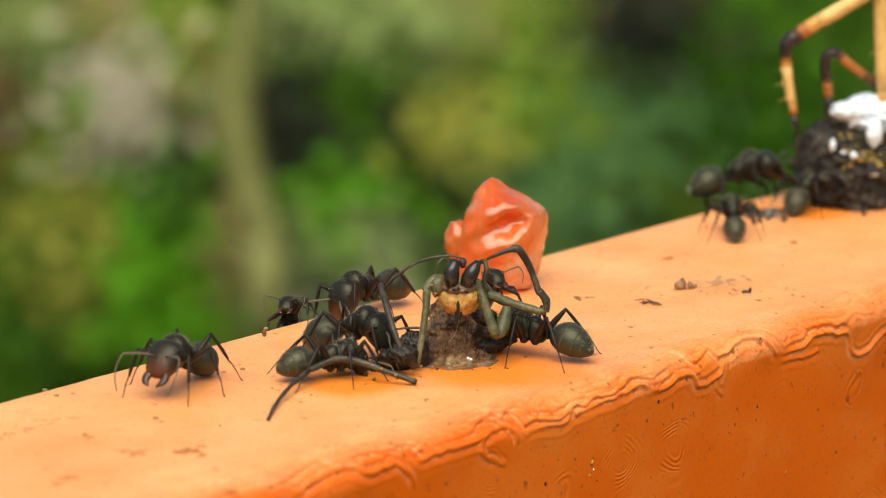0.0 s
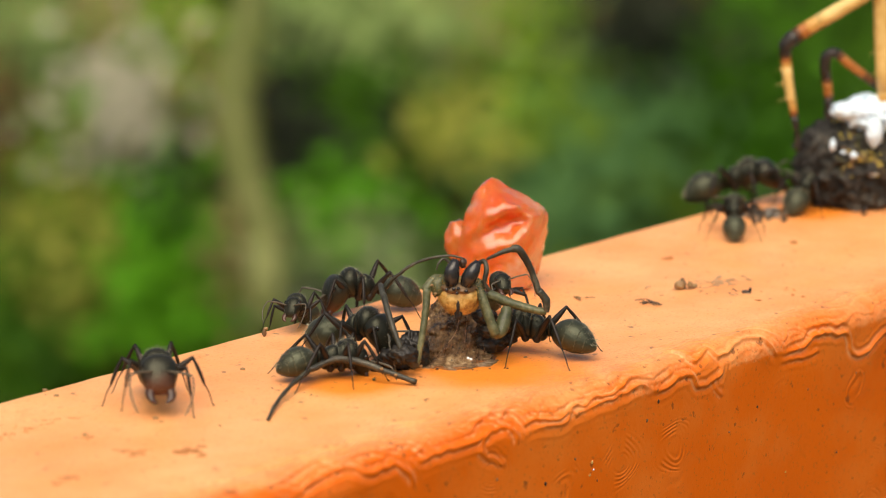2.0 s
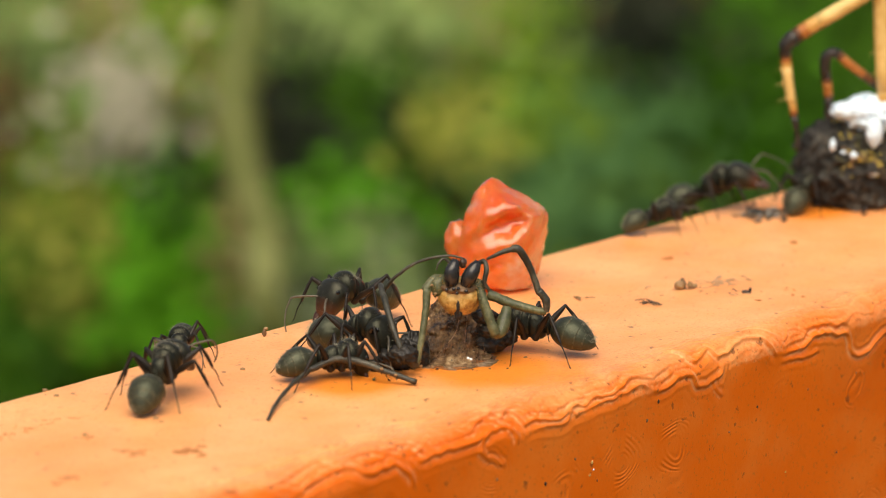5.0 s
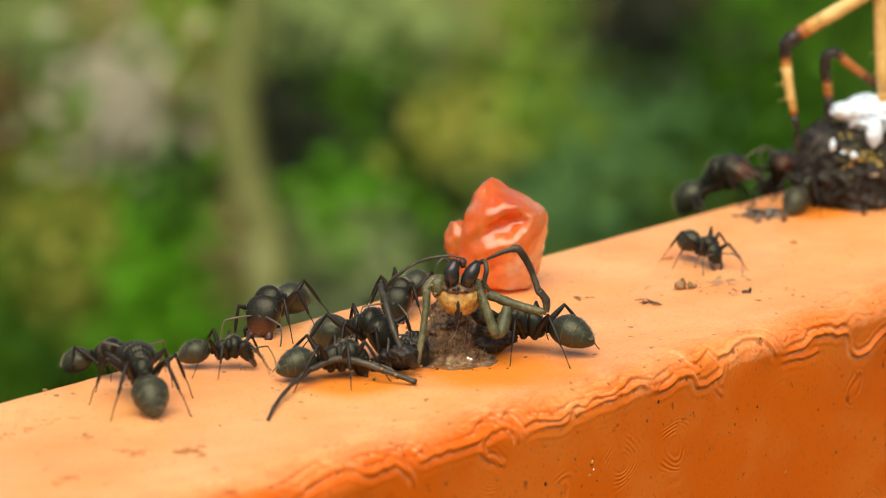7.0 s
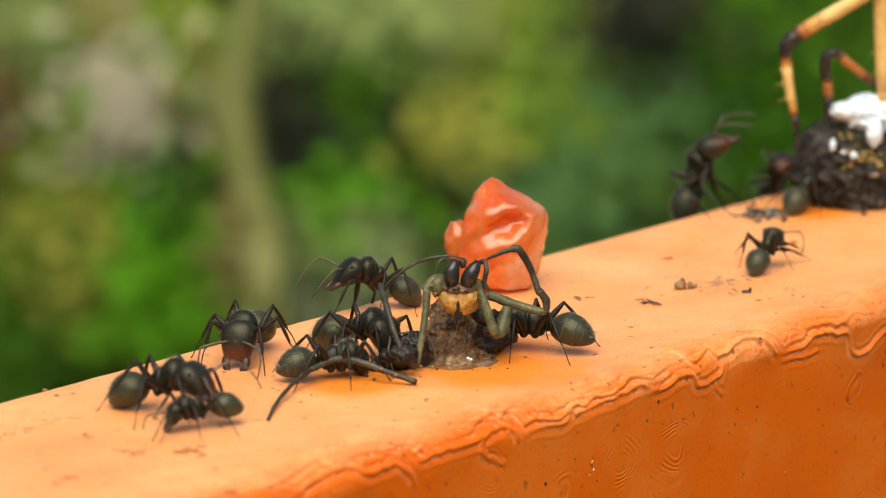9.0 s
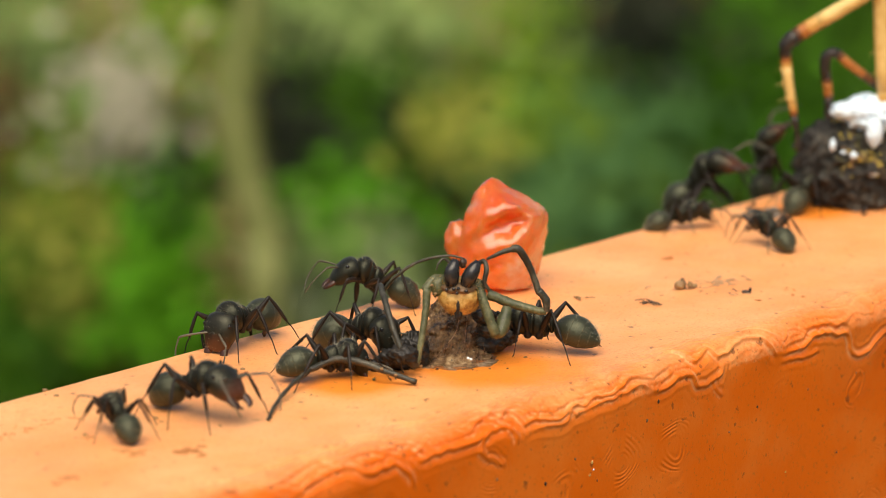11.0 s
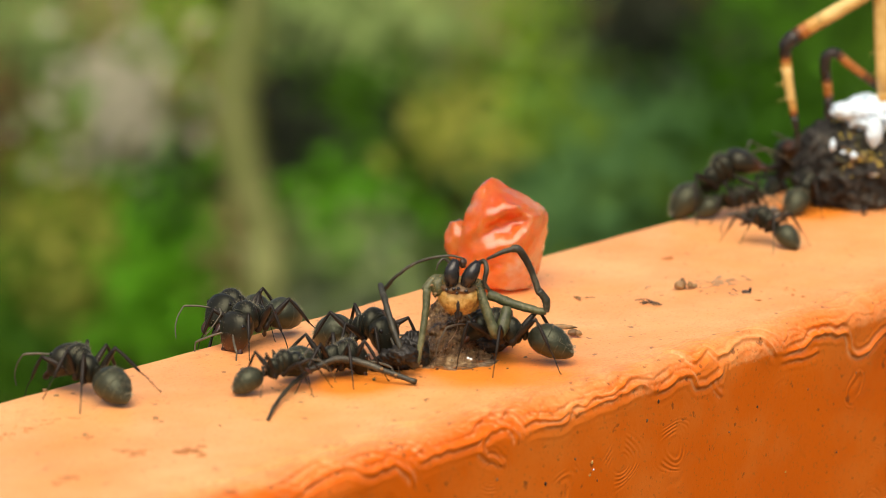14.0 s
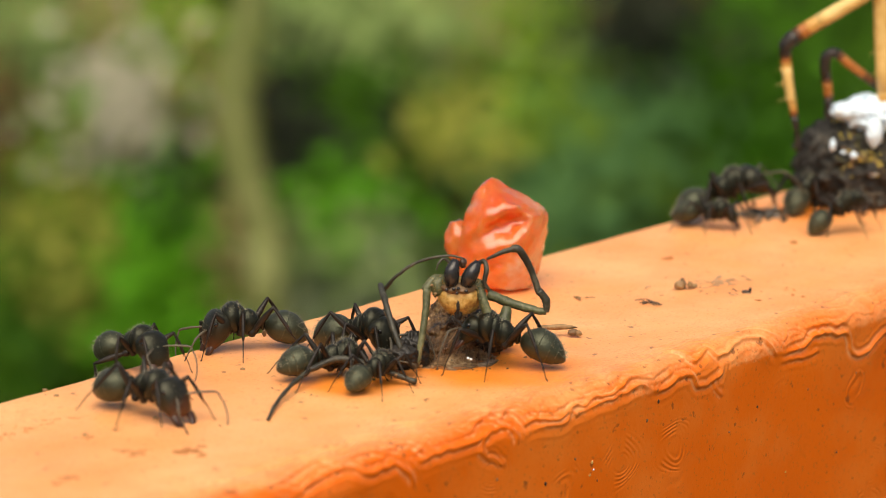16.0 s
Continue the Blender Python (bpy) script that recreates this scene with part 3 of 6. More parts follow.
def ant_meshes():
    m = {}
    # gaster: five overlapping plates, each with a low lip, pointed behind
    rows, plates = [], ((-1.42, -2.86), (-2.86, -3.80), (-3.80, -4.42), (-4.42, -4.88), (-4.88, -5.22))
    for number, (start, end) in enumerate(plates):
        for f in (0.0, 0.06, 0.16, 0.32, 0.5, 0.68, 0.85, 0.97, 1.0):
            x = start + (end - start) * f
            u = (-1.42 - x) / 3.8
            r = 1.50 * math.sin(math.pi * min(1.0, u) ** 0.82) ** 0.60 if u < 0.999 else 0.0
            r = max(0.04, r) * (0.965 + 0.045 * f if number else 0.985 + 0.025 * f)
            rows.append((x, 2.36 - 0.05 * (x + 3.2) ** 2, r * 0.96, r * 0.93, r * 0.84))
    m["gaster"] = finish("gaster", rings_of(bmesh.new(), rows, 28), GASTER)
    # thorax: a high rounded shield before, a waist, a narrow sloping hump behind
    rows = [(-1.00, 1.86, 0.22, 0.25, 0.2), (-0.92, 1.88, 0.42, 0.55, 0.38), (-0.75, 1.92, 0.58, 0.88, 0.55), (-0.45, 1.98, 0.70, 1.10, 0.66), (-0.10, 2.06, 0.76, 1.16, 0.72), (0.14, 2.10, 0.74, 1.13, 0.72),
            (0.22, 2.12, 0.66, 1.02, 0.66), (0.30, 2.14, 0.73, 1.13, 0.70), (0.50, 2.20, 0.84, 1.24, 0.74), (0.72, 2.26, 0.92, 1.32, 0.78), (0.80, 2.28, 0.86, 1.26, 0.74), (0.88, 2.30, 0.96, 1.36, 0.80),
            (1.10, 2.38, 1.08, 1.38, 0.84), (1.40, 2.50, 1.12, 1.26, 0.84), (1.68, 2.64, 1.04, 1.02, 0.76), (1.90, 2.78, 0.84, 0.72, 0.60), (2.06, 2.90, 0.56, 0.44, 0.42), (2.16, 2.98, 0.34, 0.28, 0.28)]
    rows = [(x, z + 0.02, wide * 1.13, over * 1.12, under * 1.18) for x, z, wide, over, under in rows]
    m["thorax"] = finish("thorax", rings_of(bmesh.new(), rows, 26, 2.2), CUTICLE)
    bm = tube(bmesh.new(), [(-1.22, 0, 1.66), (-1.22, 0, 1.9), (-1.25, 0, 2.25), (-1.30, 0, 2.62), (-1.33, 0, 2.84), (-1.34, 0, 2.92)], [(0.24, 0.14), (0.36, 0.22), (0.42, 0.20), (0.40, 0.13), (0.24, 0.08), (0.05, 0.03)], 12, up=(1, 0, 0))
    tube(bm, [(-0.85, 0, 1.92), (-1.2, 0, 1.88), (-1.65, 0, 2.06)], [0.20, 0.17, 0.20], 8)
    m["petiole"] = finish("petiole", bm, CUTICLE)
    for kind, k in (("major", 1.08), ("minor", 0.84)):
        narrow = 1.0 if kind == "major" else 0.86
        rows = [(0.00, 0.02, 0.42, 0.34, 0.34), (0.06, 0.02, 0.74, 0.58, 0.56), (0.20, 0.02, 1.02, 0.80, 0.76), (0.45, 0.02, 1.24, 0.97, 0.90), (0.80, 0.0, 1.36, 1.05, 0.98), (1.20, -0.02, 1.38, 1.06, 1.00), (1.60, -0.05, 1.31, 1.00, 0.95),
                (2.00, -0.08, 1.18, 0.87, 0.84), (2.35, -0.11, 1.08, 0.71, 0.68), (2.62, -0.14, 0.98, 0.55, 0.52), (2.80, -0.16, 0.86, 0.40, 0.38), (2.90, -0.17, 0.66, 0.26, 0.26)]
        rows = [(x * k, z * k, w * k * narrow, o * k, u * k) for x, z, w, o, u in rows]
        m["head_" + kind] = finish("head", rings_of(bmesh.new(), rows, 26, 2.25), FACE if kind == "major" else CUTICLE)
        if kind == "major":
            m["head_dark"] = m["head_major"].copy()
            m["head_dark"].materials[0] = CUTICLE
        # the raised shield over the mouth, between the feelers
        bm = rings_of(bmesh.new(), [(1.55 * k, 0.42 * k, 0.22 * k, 0.52 * k, 0.3), (1.75 * k, 0.40 * k, 0.44 * k, 0.52 * k, 0.3), (2.15 * k, 0.26 * k, 0.60 * k, 0.46 * k, 0.3), (2.55 * k, 0.06 * k, 0.66 * k, 0.42 * k, 0.3), (2.86 * k, -0.10 * k, 0.58 * k, 0.32 * k, 0.2), (2.96 * k, -0.15 * k, 0.36 * k, 0.14 * k, 0.1)], 16, 2.4)
        m["face_" + kind] = finish("face_plate", bm, FACE if kind == "major" else CUTICLE)
        m["face_dark"] = m["face_major"].copy()
        m["face_dark"].materials[0] = CUTICLE
        for side in (1, -1):
            line = curve_pts([(2.55 * k, 0.60 * k * side, -0.14 * k), (3.00 * k, 0.74 * k * side, -0.16 * k), (3.45 * k, 0.66 * k * side, -0.20 * k), (3.82 * k, 0.30 * k * side, -0.26 * k)], 4)
            radii = [(float(np.interp(i, [0, 5, 9, 12], [0.36, 0.33, 0.24, 0.05])) * k, float(np.interp(i, [0, 5, 9, 12], [0.26, 0.22, 0.15, 0.04])) * k) for i in range(len(line))]
            m["mandible_%s%d" % (kind, side)] = finish("mandible", tube(bmesh.new(), line, radii, 10), JAW)
    for side in (1, -1):
        # a long straight first joint, then an elbow and a whip of short joints
        line = [(0, 0, 0), (0.10, 0.16 * side, 0.12), (0.55, 0.85 * side, 0.50), (1.05, 1.62 * side, 0.78), (1.22, 1.86 * side, 0.82)]
        radii = [0.07, 0.085, 0.095, 0.105, 0.08]
        whip = curve_pts([(1.30, 1.90 * side, 0.78), (2.2, 2.0 * side, 0.40), (3.1, 1.85 * side, -0.15), (3.8, 1.5 * side, -0.80)], 8)
        for i, p in enumerate(whip):
            line.append(p)
            radii.append((0.078 if i % 2 else 0.062) * (1 - 0.25 * i / len(whip)))
        m["antenna%d" % side] = finish("antenna", tube(bmesh.new(), line, radii, 7), FEELER)
        m["eye%d" % side] = finish("eye", blob((0.21, 0.12, 0.21), 1, 0.0, 2), EYEBALL)
    for i, (_, _, thigh, shin) in enumerate(LEGS):
        bm = tube(bmesh.new(), [(-0.25, 0, 0), (-0.05, 0, -0.02), (0.2, 0, -0.02), (0.36, 0, 0.0), (0.46, 0, 0), (thigh * 0.40, 0, 0.03), (thigh * 0.62, 0, 0.03), (thigh * 0.88, 0, 0), (thigh + 0.06, 0, 0)], [0.20, 0.36, 0.30, 0.20, 0.17, 0.27, 0.26, 0.18, 0.12], 9)
        m["leg%d" % i] = finish("leg", bm, SHANK)
        k = shin
        line = [(-0.06, 0, 0), (0.05 * k, 0, 0.0), (0.18 * k, 0, 0.03), (0.36 * k, 0, 0.03), (0.52 * k, 0, 0.0), (0.545 * k, 0, -0.01), (0.56 * k, 0, 0.0)]
        radii = [0.10, 0.115, 0.145, 0.150, 0.115, 0.085, 0.055]
        for joint in range(5):
            a = 0.57 + 0.43 * joint / 5
            line += [(a * k, 0, 0.05 * math.sin(joint)), ((a + 0.065) * k, 0, 0.05 * math.sin(joint + 0.8))]
            radii += [0.045 - 0.003 * joint, 0.058 - 0.004 * joint]
        line.append((1.01 * k, 0, -0.03))
        radii.append(0.03)
        bm = tube(bmesh.new(), line, radii, 7)
        for side in (1, -1):
            tube(bm, [(0.98 * k, 0, 0), (1.03 * k, 0.06 * side, 0.02), (1.05 * k, 0.10 * side, -0.03)], [0.03, 0.022, 0.008], 5)
        tube(bm, [(0.54 * k, 0, -0.06), (0.60 * k, 0.02, -0.18)], [0.025, 0.008], 4)
        bristles(bm, [(Vector((rnd_x * k, 0, -0.10)), Vector((0.4, 0, -1))) for rnd_x in (0.2, 0.26, 0.32, 0.38, 0.44, 0.5)], 0.16, random.Random(i), 0.010, 0.4)
        m["shin%d" % i] = finish("shin", bm, SHANK)
    rnd = random.Random(3)
    for key, count, length, low in (("gaster", 240, 0.38, 0.35), ("thorax", 210, 0.38, 0.45), ("head_major", 70, 0.24, 0.4), ("head_minor", 60, 0.22, 0.4)):
        m["bristles_" + key] = finish("bristles", bristles(bmesh.new(), spots_on(m[key], count, rnd, low), length, rnd, 0.010), HAIR, smooth=False)
    return m


def build_ant(key, size, kind, label, meshes, girth=1.0):
    ant = new("ant")
    ant.scale = (size, size, size)
    tagged(ant, label, "ant", "ants on the rail")
    for name in ("thorax", "petiole"):
        body = part(name, meshes[name], None, ant)
        if name == "thorax":
            part("bristles", meshes["bristles_thorax"], None, body, "short pale bristles")
    hinge = Vector((-1.4, 0, 2.15)) * MM
    gaster = part("gaster", meshes["gaster"], None, ant, "olive-grey plated gaster", Matrix.Translation(hinge) @ pose(0, 0, 0, 0, -18, 0) @ Matrix.Diagonal((girth * (1.06 if key == "E" else 1.0), girth, girth, 1)) @ Matrix.Translation(-hinge))
    part("bristles", meshes["bristles_gaster"], None, gaster, "short pale bristles")
    look_of = "dark" if key in ("C", "D2") else kind
    head = part("head", meshes["head_" + look_of], None, ant, "rust-tinged dark head" if look_of == "major" else "", pose(NECK[0] * MM, 0, NECK[2] * MM, 0, 42, 0))
    part("face_plate", meshes["face_" + look_of], None, head)
    part("bristles", meshes["bristles_head_" + kind], None, head, "short pale bristles")
    feelers, legs = [], []
    width = 1.08 if kind == "major" else 0.84
    narrow = 1.0 if kind == "major" else 0.86
    for side in (1, -1):
        part("mandible", meshes["mandible_%s%d" % (kind, side)], None, head, "rust-brown jaw")
        part("eye", meshes["eye%d" % side], None, head, "", pose(1.05 * width * MM, 1.16 * width * narrow * side * MM, 0.58 * width * MM))
        feelers.append(part("antenna", meshes["antenna%d" % side], None, head, "", pose(1.75 * width * MM, 0.50 * width * side * MM, 0.74 * width * MM)))
        for i in range(3):
            leg = part("leg", meshes["leg%d" % i], None, ant)
            shin = part("shin", meshes["shin%d" % i], None, leg)
            legs.append((leg, shin, i, side))
    ANTS[key] = dict(thing=ant, size=size, head=head, feelers=feelers, legs=legs, gaster=gaster, bow={"C": 68, "B": 60, "H": 40, "J": 40, "M": 62}.get(key, 50))


def build_ants():
    meshes = ant_meshes()
    big, small = "major", "minor"
    for key, size, kind, label in (
            ("L1", 1.1, big, "large black ant with a rusty face roaming the rail"),
            ("S", 0.8, small, "small slender black ant running about the rail"),
            ("T", 0.85, small, "black ant walking along the rail's far edge"),
            ("M", 1.12, big, "large bristly black ant on the rail's far edge"),
            ("D2", 1.0, big, "black ant climbing behind the dead spider's leg"),
            ("C", 1.08, big, "black ant feeding head-down at the dead spider"),
            ("B", 1.05, small, "black ant feeding low under a severed spider leg"),
            ("E", 1.12, small, "black ant pushing its head into the carcass"),
            ("G", 0.84, small, "small olive-black ant patrolling near the dark lump"),
            ("H", 1.18, big, "large rust-headed ant rearing at the rail's far edge"),
            ("J", 1.0, big, "rust-headed ant rearing beside the dark lump"),
            ("N", 0.84, small, "small olive-black ant with its head lowered"),
            ("I", 1.0, small, "small olive-black ant gnawing at the dark lump"),
            ("K", 0.8, small, "black ant half hidden behind the dead spider")):
        build_ant(key, size, kind, label, meshes, {"B": 0.95, "C": 1.08, "E": 0.98}.get(key, 1.0))


# ---- the dead spider in the middle ----
def facing(x, y):
    """A pose on the rail whose first axis runs across the view and whose second leads away."""
    m = Matrix(((0.65965, 0.75157, 0, x * MM), (-0.75157, 0.65965, 0, y * MM), (0, 0, 1, TOP), (0, 0, 0, 1)))
    return m


def build_spider():
    spider = new("dead_spider")
    spider.matrix_basis = facing(0.0, 12.4)
    tagged(spider, "half-eaten dead spider with an ochre face and black fangs", "spider")
    # pulp and residue on the rail
    # a torn trunk that spreads into a skirt on the paint
    bm = bmesh.new()
    rings, count = [], 96
    for k in range(44):
        f = k / 43
        up = 5.6 * f ** 1.25
        wide = 1.7 + 2.0 * (1 - f) ** 1.4 + 0.5 * math.exp(-up / 0.45)
        mid = Vector((-0.1 + 1.5 * f, 2.2 + 2.3 * f, 0))
        ring = []
        for q in range(count):
            a = q * math.tau / count
            d = Vector((math.cos(a), math.sin(a), 0))
            strand = noise.noise(Vector((d.x * 5.5, d.y * 5.5, up * 0.35))) + 0.6 * noise.noise(Vector((d.x * 13, d.y * 13, up * 0.7)))
            lumpy = noise.noise(Vector((d.x * 2.2, d.y * 2.2, up * 0.8 + 3)))
            torn = 1 + 0.11 * strand + 0.26 * lumpy + 0.20 * noise.noise(Vector((d.x * 4.5, d.y * 4.5, up * 2.2))) + 0.06 * noise.noise(Vector((d.x * 11, d.y * 11, up * 5.0))) + 0.26 * math.exp(-up / 0.5) * noise.noise(Vector((d.x * 3.2, d.y * 3.2, 9)))
            ring.append(bm.verts.new(mid + Vector((d.x * wide * torn, d.y * wide * 1.05 * torn, up - 0.12))))
        rings.append(ring)
    for one, two in zip(rings, rings[1:]):
        for q in range(count):
            bm.faces.new((one[q], one[(q + 1) % count], two[(q + 1) % count], two[q]))
    bm.faces.new(rings[-1])
    pulp = part("pulp", bm, PULP, spider, "torn brown fibrous body remains")
    part("pulp", blob((1.5, 1.6, 2.1), 12, 0.26, 5, 1.6, (-3.09, -1.07, 0.80), -0.1), GOO, spider, "torn brown fibrous body remains")
    rnd = random.Random(11)
    # torn fibres hang down over the pulp
    for k in range(6):
        a = rnd.uniform(math.pi * 0.95, math.tau * 1.02)
        up, low = rnd.uniform(1.5, 5.0), rnd.uniform(0.05, 1.2)
        w1, w2 = 2.9 - 0.16 * up, 3.4 + 1.2 * math.exp(-low / 0.45)
        one = Vector((0.5 + 0.18 * up + w1 * math.cos(a), 2.8 + 0.33 * up + w1 * math.sin(a), up))
        a += rnd.gauss(0, 0.6)
        two = Vector((0.4 + w2 * math.cos(a), 2.7 + w2 * math.sin(a), low))
        mid = (one + two) * 0.5 + Vector((rnd.gauss(0, 0.2), 0.15, rnd.gauss(-0.2, 0.2)))
        r = rnd.uniform(0.015, 0.04)
        part("fibre", limb((one, mid, two), [r, r * 1.2, r * 0.4], 5, 4, 0.08), rnd.choice((PULP, PULP, FILM, CRUMB)), spider)
    goo = [(q.center / MM, q.normal.copy()) for q in pulp.data.polygons if q.normal.y < 0.45 and q.center.z > 0.05 * MM]
    for name, stuff, count, size in (("dark_grit", PITCH, 90, 0.10), ("tan_grit", CRUMB, 70, 0.07), ("brown_grit", PULP, 90, 0.12), ("pale_grit", FILM, 60, 0.06)):
        bm = bmesh.new()
        for k in range(count):
            p, nrm = rnd.choice(goo)
            if rnd.random() < (0.06 if stuff is PITCH else 0.25):
                p = Vector((rnd.gauss(0.2, 2.6), rnd.uniform(-3.0, 3.0), 0.02))
            r = size * rnd.uniform(0.5, 1.6)
            grown = bmesh.ops.create_icosphere(bm, subdivisions=1, radius=r)["verts"]
            for v in grown:
                v.co = Vector((v.co.x * rnd.uniform(0.4, 1.5), v.co.y * rnd.uniform(0.4, 1.5), v.co.z * rnd.uniform(0.3, 1.0))) + p
        tagged(part(name, bm, stuff, spider, smooth=False), kind="stuff")
    part("hairs", bristles(bmesh.new(), rnd.choices(goo, k=1500), 0.8, rnd, 0.008, 1.5), CRUMB, spider, "torn fine hairs", smooth=False)
    part("hairs", bristles(bmesh.new(), rnd.choices([(p, n) for p, n in goo if p.z < 1.6], k=900), 0.9, rnd, 0.009, 1.6), FILM, spider, "pale matted hairs", smooth=False)
    for where in ((1.88, -3.00, 1.10), (2.13, -3.00, 1.00), (-2.39, -2.00, -0.24)):
        part("droplet", blob((0.14, 0.14, 0.12), 2, 0.1, 2, 1, where), WHITE, spider)
    part("residue", blob((4.5, 3.6, 0.10), 33, 0.22, 5, 1.3, (0.0, 0.9, 0.0), -0.03), SLIME, spider, "sticky grey-brown residue on the paint")
    # dark wet shreds beside the fallen leg
    for p, r in (((-4.27, -2.26, 0.60), 1.1), ((-5.85, -3.05, 0.40), 0.8), ((-3.24, -1.46, 0.80), 1.0), ((-4.74, -3.74, 1.30), 1.0), ((-3.74, -5.24, 2.00), 1.0), ((3.63, 2.15, 1.20), 1.2), ((4.55, 3.39, 1.40), 1.3), ((3.39, 0.00, 4.13), 0.8), ((3.89, 0.00, 2.84), 0.8)):
        part("shred", blob((r * 1.3, r, r * 0.8), int(r * 31), 0.30, 4, 1.5, p, -0.1), GOO, spider, "dark wet shred")
    # head
    face = part("face", blob((1.85, 1.55, 1.75), 4, 0.10, 4, 1.3, (1.14, -1.00, 6.22)), CARAPACE, spider, "ochre carapace")
    part("brow", blob((1.55, 1.2, 0.55), 6, 0.14, 4, 1.4, (1.09, -1.60, 7.13)), BROW, spider, "brown brow with small black eyes")
    part("fuzz", bristles(bmesh.new(), [(q.center / MM, q.normal.copy()) for q in rnd.choices([q for q in face.data.polygons if q.normal.y < 0.2], k=130)], 0.30, rnd, 0.012, 0.6), STRAW, face, "short yellow fuzz", smooth=False)
    part("stripe", blob((0.15, 0.35, 0.72), 6, 0.3, 4, 1.6, (1.00, -2.42, 5.55)), PITCH, spider, "dark notch")
    part("stripe", blob((0.32, 0.4, 0.40), 9, 0.3, 4, 1.6, (1.02, -2.10, 4.80)), PITCH, spider, "dark notch")
    for p, r in (((-0.70, -1.20, 7.09), 0.75), ((2.77, -1.40, 7.13), 0.6)):
        cheek = part("cheek", blob((r, r * 0.8, r * 1.2), 7, 0.3, 3, 1.4, p), OLIVE, spider, "fuzzy olive cheek")
        part("fuzz", bristles(bmesh.new(), [(q.center / MM, q.normal.copy()) for q in rnd.choices(cheek.data.polygons, k=260)], 0.42, rnd, 0.012, 0.7), STRAW, cheek, "short yellow fuzz", smooth=False)
    for p in ((-0.00, -2.70, 7.19), (0.64, -3.00, 7.32), (1.03, -3.00, 7.37), (0.88, -3.00, 6.96), (1.72, -2.85, 7.08)):
        part("eye", blob((0.17, 0.13, 0.17), 2, 0.0, 2, 1, p), FANG, spider)
    for pts in (((0.44, -2.00, 7.43), (0.44, -2.40, 8.54), (0.79, -2.00, 9.72)), ((1.68, -2.00, 7.33), (2.07, -2.40, 8.44), (2.76, -2.00, 9.56))):
        part("fang_base", limb(pts, [0.52, 0.66, 0.70, 0.60, 0.30], 14, 4, 0.05), FANG, spider, "glossy black jaw")
    part("jaw_gap", blob((0.35, 0.5, 0.5), 1, 0.2, 3, 1, (1.43, -1.60, 9.32)), RUST, spider)
    # feelers
    part("palp", limb(((2.57, -1.00, 8.97), (3.26, -1.40, 9.47), (3.50, -1.80, 8.76), (3.31, -2.00, 7.69), (3.75, -2.00, 6.92)), [0.22, 0.2, 0.24, 0.2, 0.14]), DUSK, spider)
    part("palp", limb(((0.49, -1.00, 8.97), (-0.20, -1.20, 9.63), (-0.70, -1.50, 9.29), (-0.89, -1.60, 8.71)), [0.14, 0.12, 0.10, 0.06]), DUSK, spider)

    fluff = random.Random(31)

    def leg(stuff, label, *segments):
        root = None
        for pts, radii, *other in segments:
            bm = limb(pts, [0.76 * r for r in radii], 12, 7, 0.11)
            stuff = other[0] if other else stuff
            bm.normal_update()
            fs = list(bm.faces)
            hairs = [(f.calc_center_median(), f.normal.copy()) for f in (fluff.choice(fs) for _ in range(70))]
            if root is None:
                piece = root = part("leg", bm, stuff, spider, label)
            else:
                piece = part("leg_segment", bm, stuff, root)
            part("bristles", bristles(bmesh.new(), hairs, 0.30, fluff, 0.011, 0.7), CRUMB if stuff is OLIVE else DUSK, piece if piece is root else root, smooth=False)

    leg(DUSK, "thin grey-brown leg", (((-5.50, 1.00, 6.35), (-4.48, 0.00, 7.72), (-2.48, -0.60, 9.19), (-0.00, -1.00, 9.84), (1.38, -1.20, 9.68)), [0.26, 0.20, 0.17, 0.15, 0.10]),
        (((-5.84, 1.00, 6.71), (-5.40, -2.20, 6.14), (-4.80, -4.20, 4.57), (-3.95, -5.40, 2.50)), [0.34, 0.38, 0.36, 0.34]),
        (((-3.95, -5.40, 2.66), (-3.30, -5.30, 1.70), (-2.74, -4.80, 0.85)), [0.5, 0.62, 0.5]))
    leg(DUSK, "bent grey-brown leg", (((3.56, -1.00, 9.53), (4.55, -1.00, 10.04), (5.85, -0.50, 10.38)), [0.16, 0.24, 0.34]),
        (((5.70, -0.50, 10.38), (6.44, -0.50, 10.23), (7.36, 0.00, 8.43), (8.22, 0.00, 6.18)), [0.42, 0.46, 0.38, 0.40]),
        (((8.17, 0.00, 6.44), (8.77, 0.00, 5.56), (8.78, 0.00, 4.54)), [0.42, 0.50, 0.36]),
        (((8.78, 0.00, 4.54), (7.74, 0.30, 4.62), (5.75, 0.80, 5.11), (3.60, 1.00, 5.89)), [0.38, 0.50, 0.56, 0.62], OLIVE))
    leg(OLIVE, "thick olive leg", (((2.87, -1.50, 7.16), (3.36, -2.00, 5.65), (3.96, -2.40, 3.91), (4.26, -2.40, 3.20)), [0.50, 0.58, 0.58, 0.66]),
        (((4.06, -2.40, 3.20), (4.66, -1.90, 3.17), (5.07, -1.20, 4.12), (5.32, -0.60, 5.10)), [0.55, 0.74, 0.80, 0.52]))
    leg(OLIVE, "crumpled olive leg", (((-0.20, -0.50, 7.73), (-1.19, -1.00, 7.65), (-1.89, -1.50, 6.75)), [0.45, 0.55, 0.5]),
        (((-1.69, -1.50, 6.95), (-1.88, -2.20, 4.68), (-2.28, -3.00, 2.33), (-2.58, -3.40, 0.39)), [0.50, 0.42, 0.36, 0.26]))
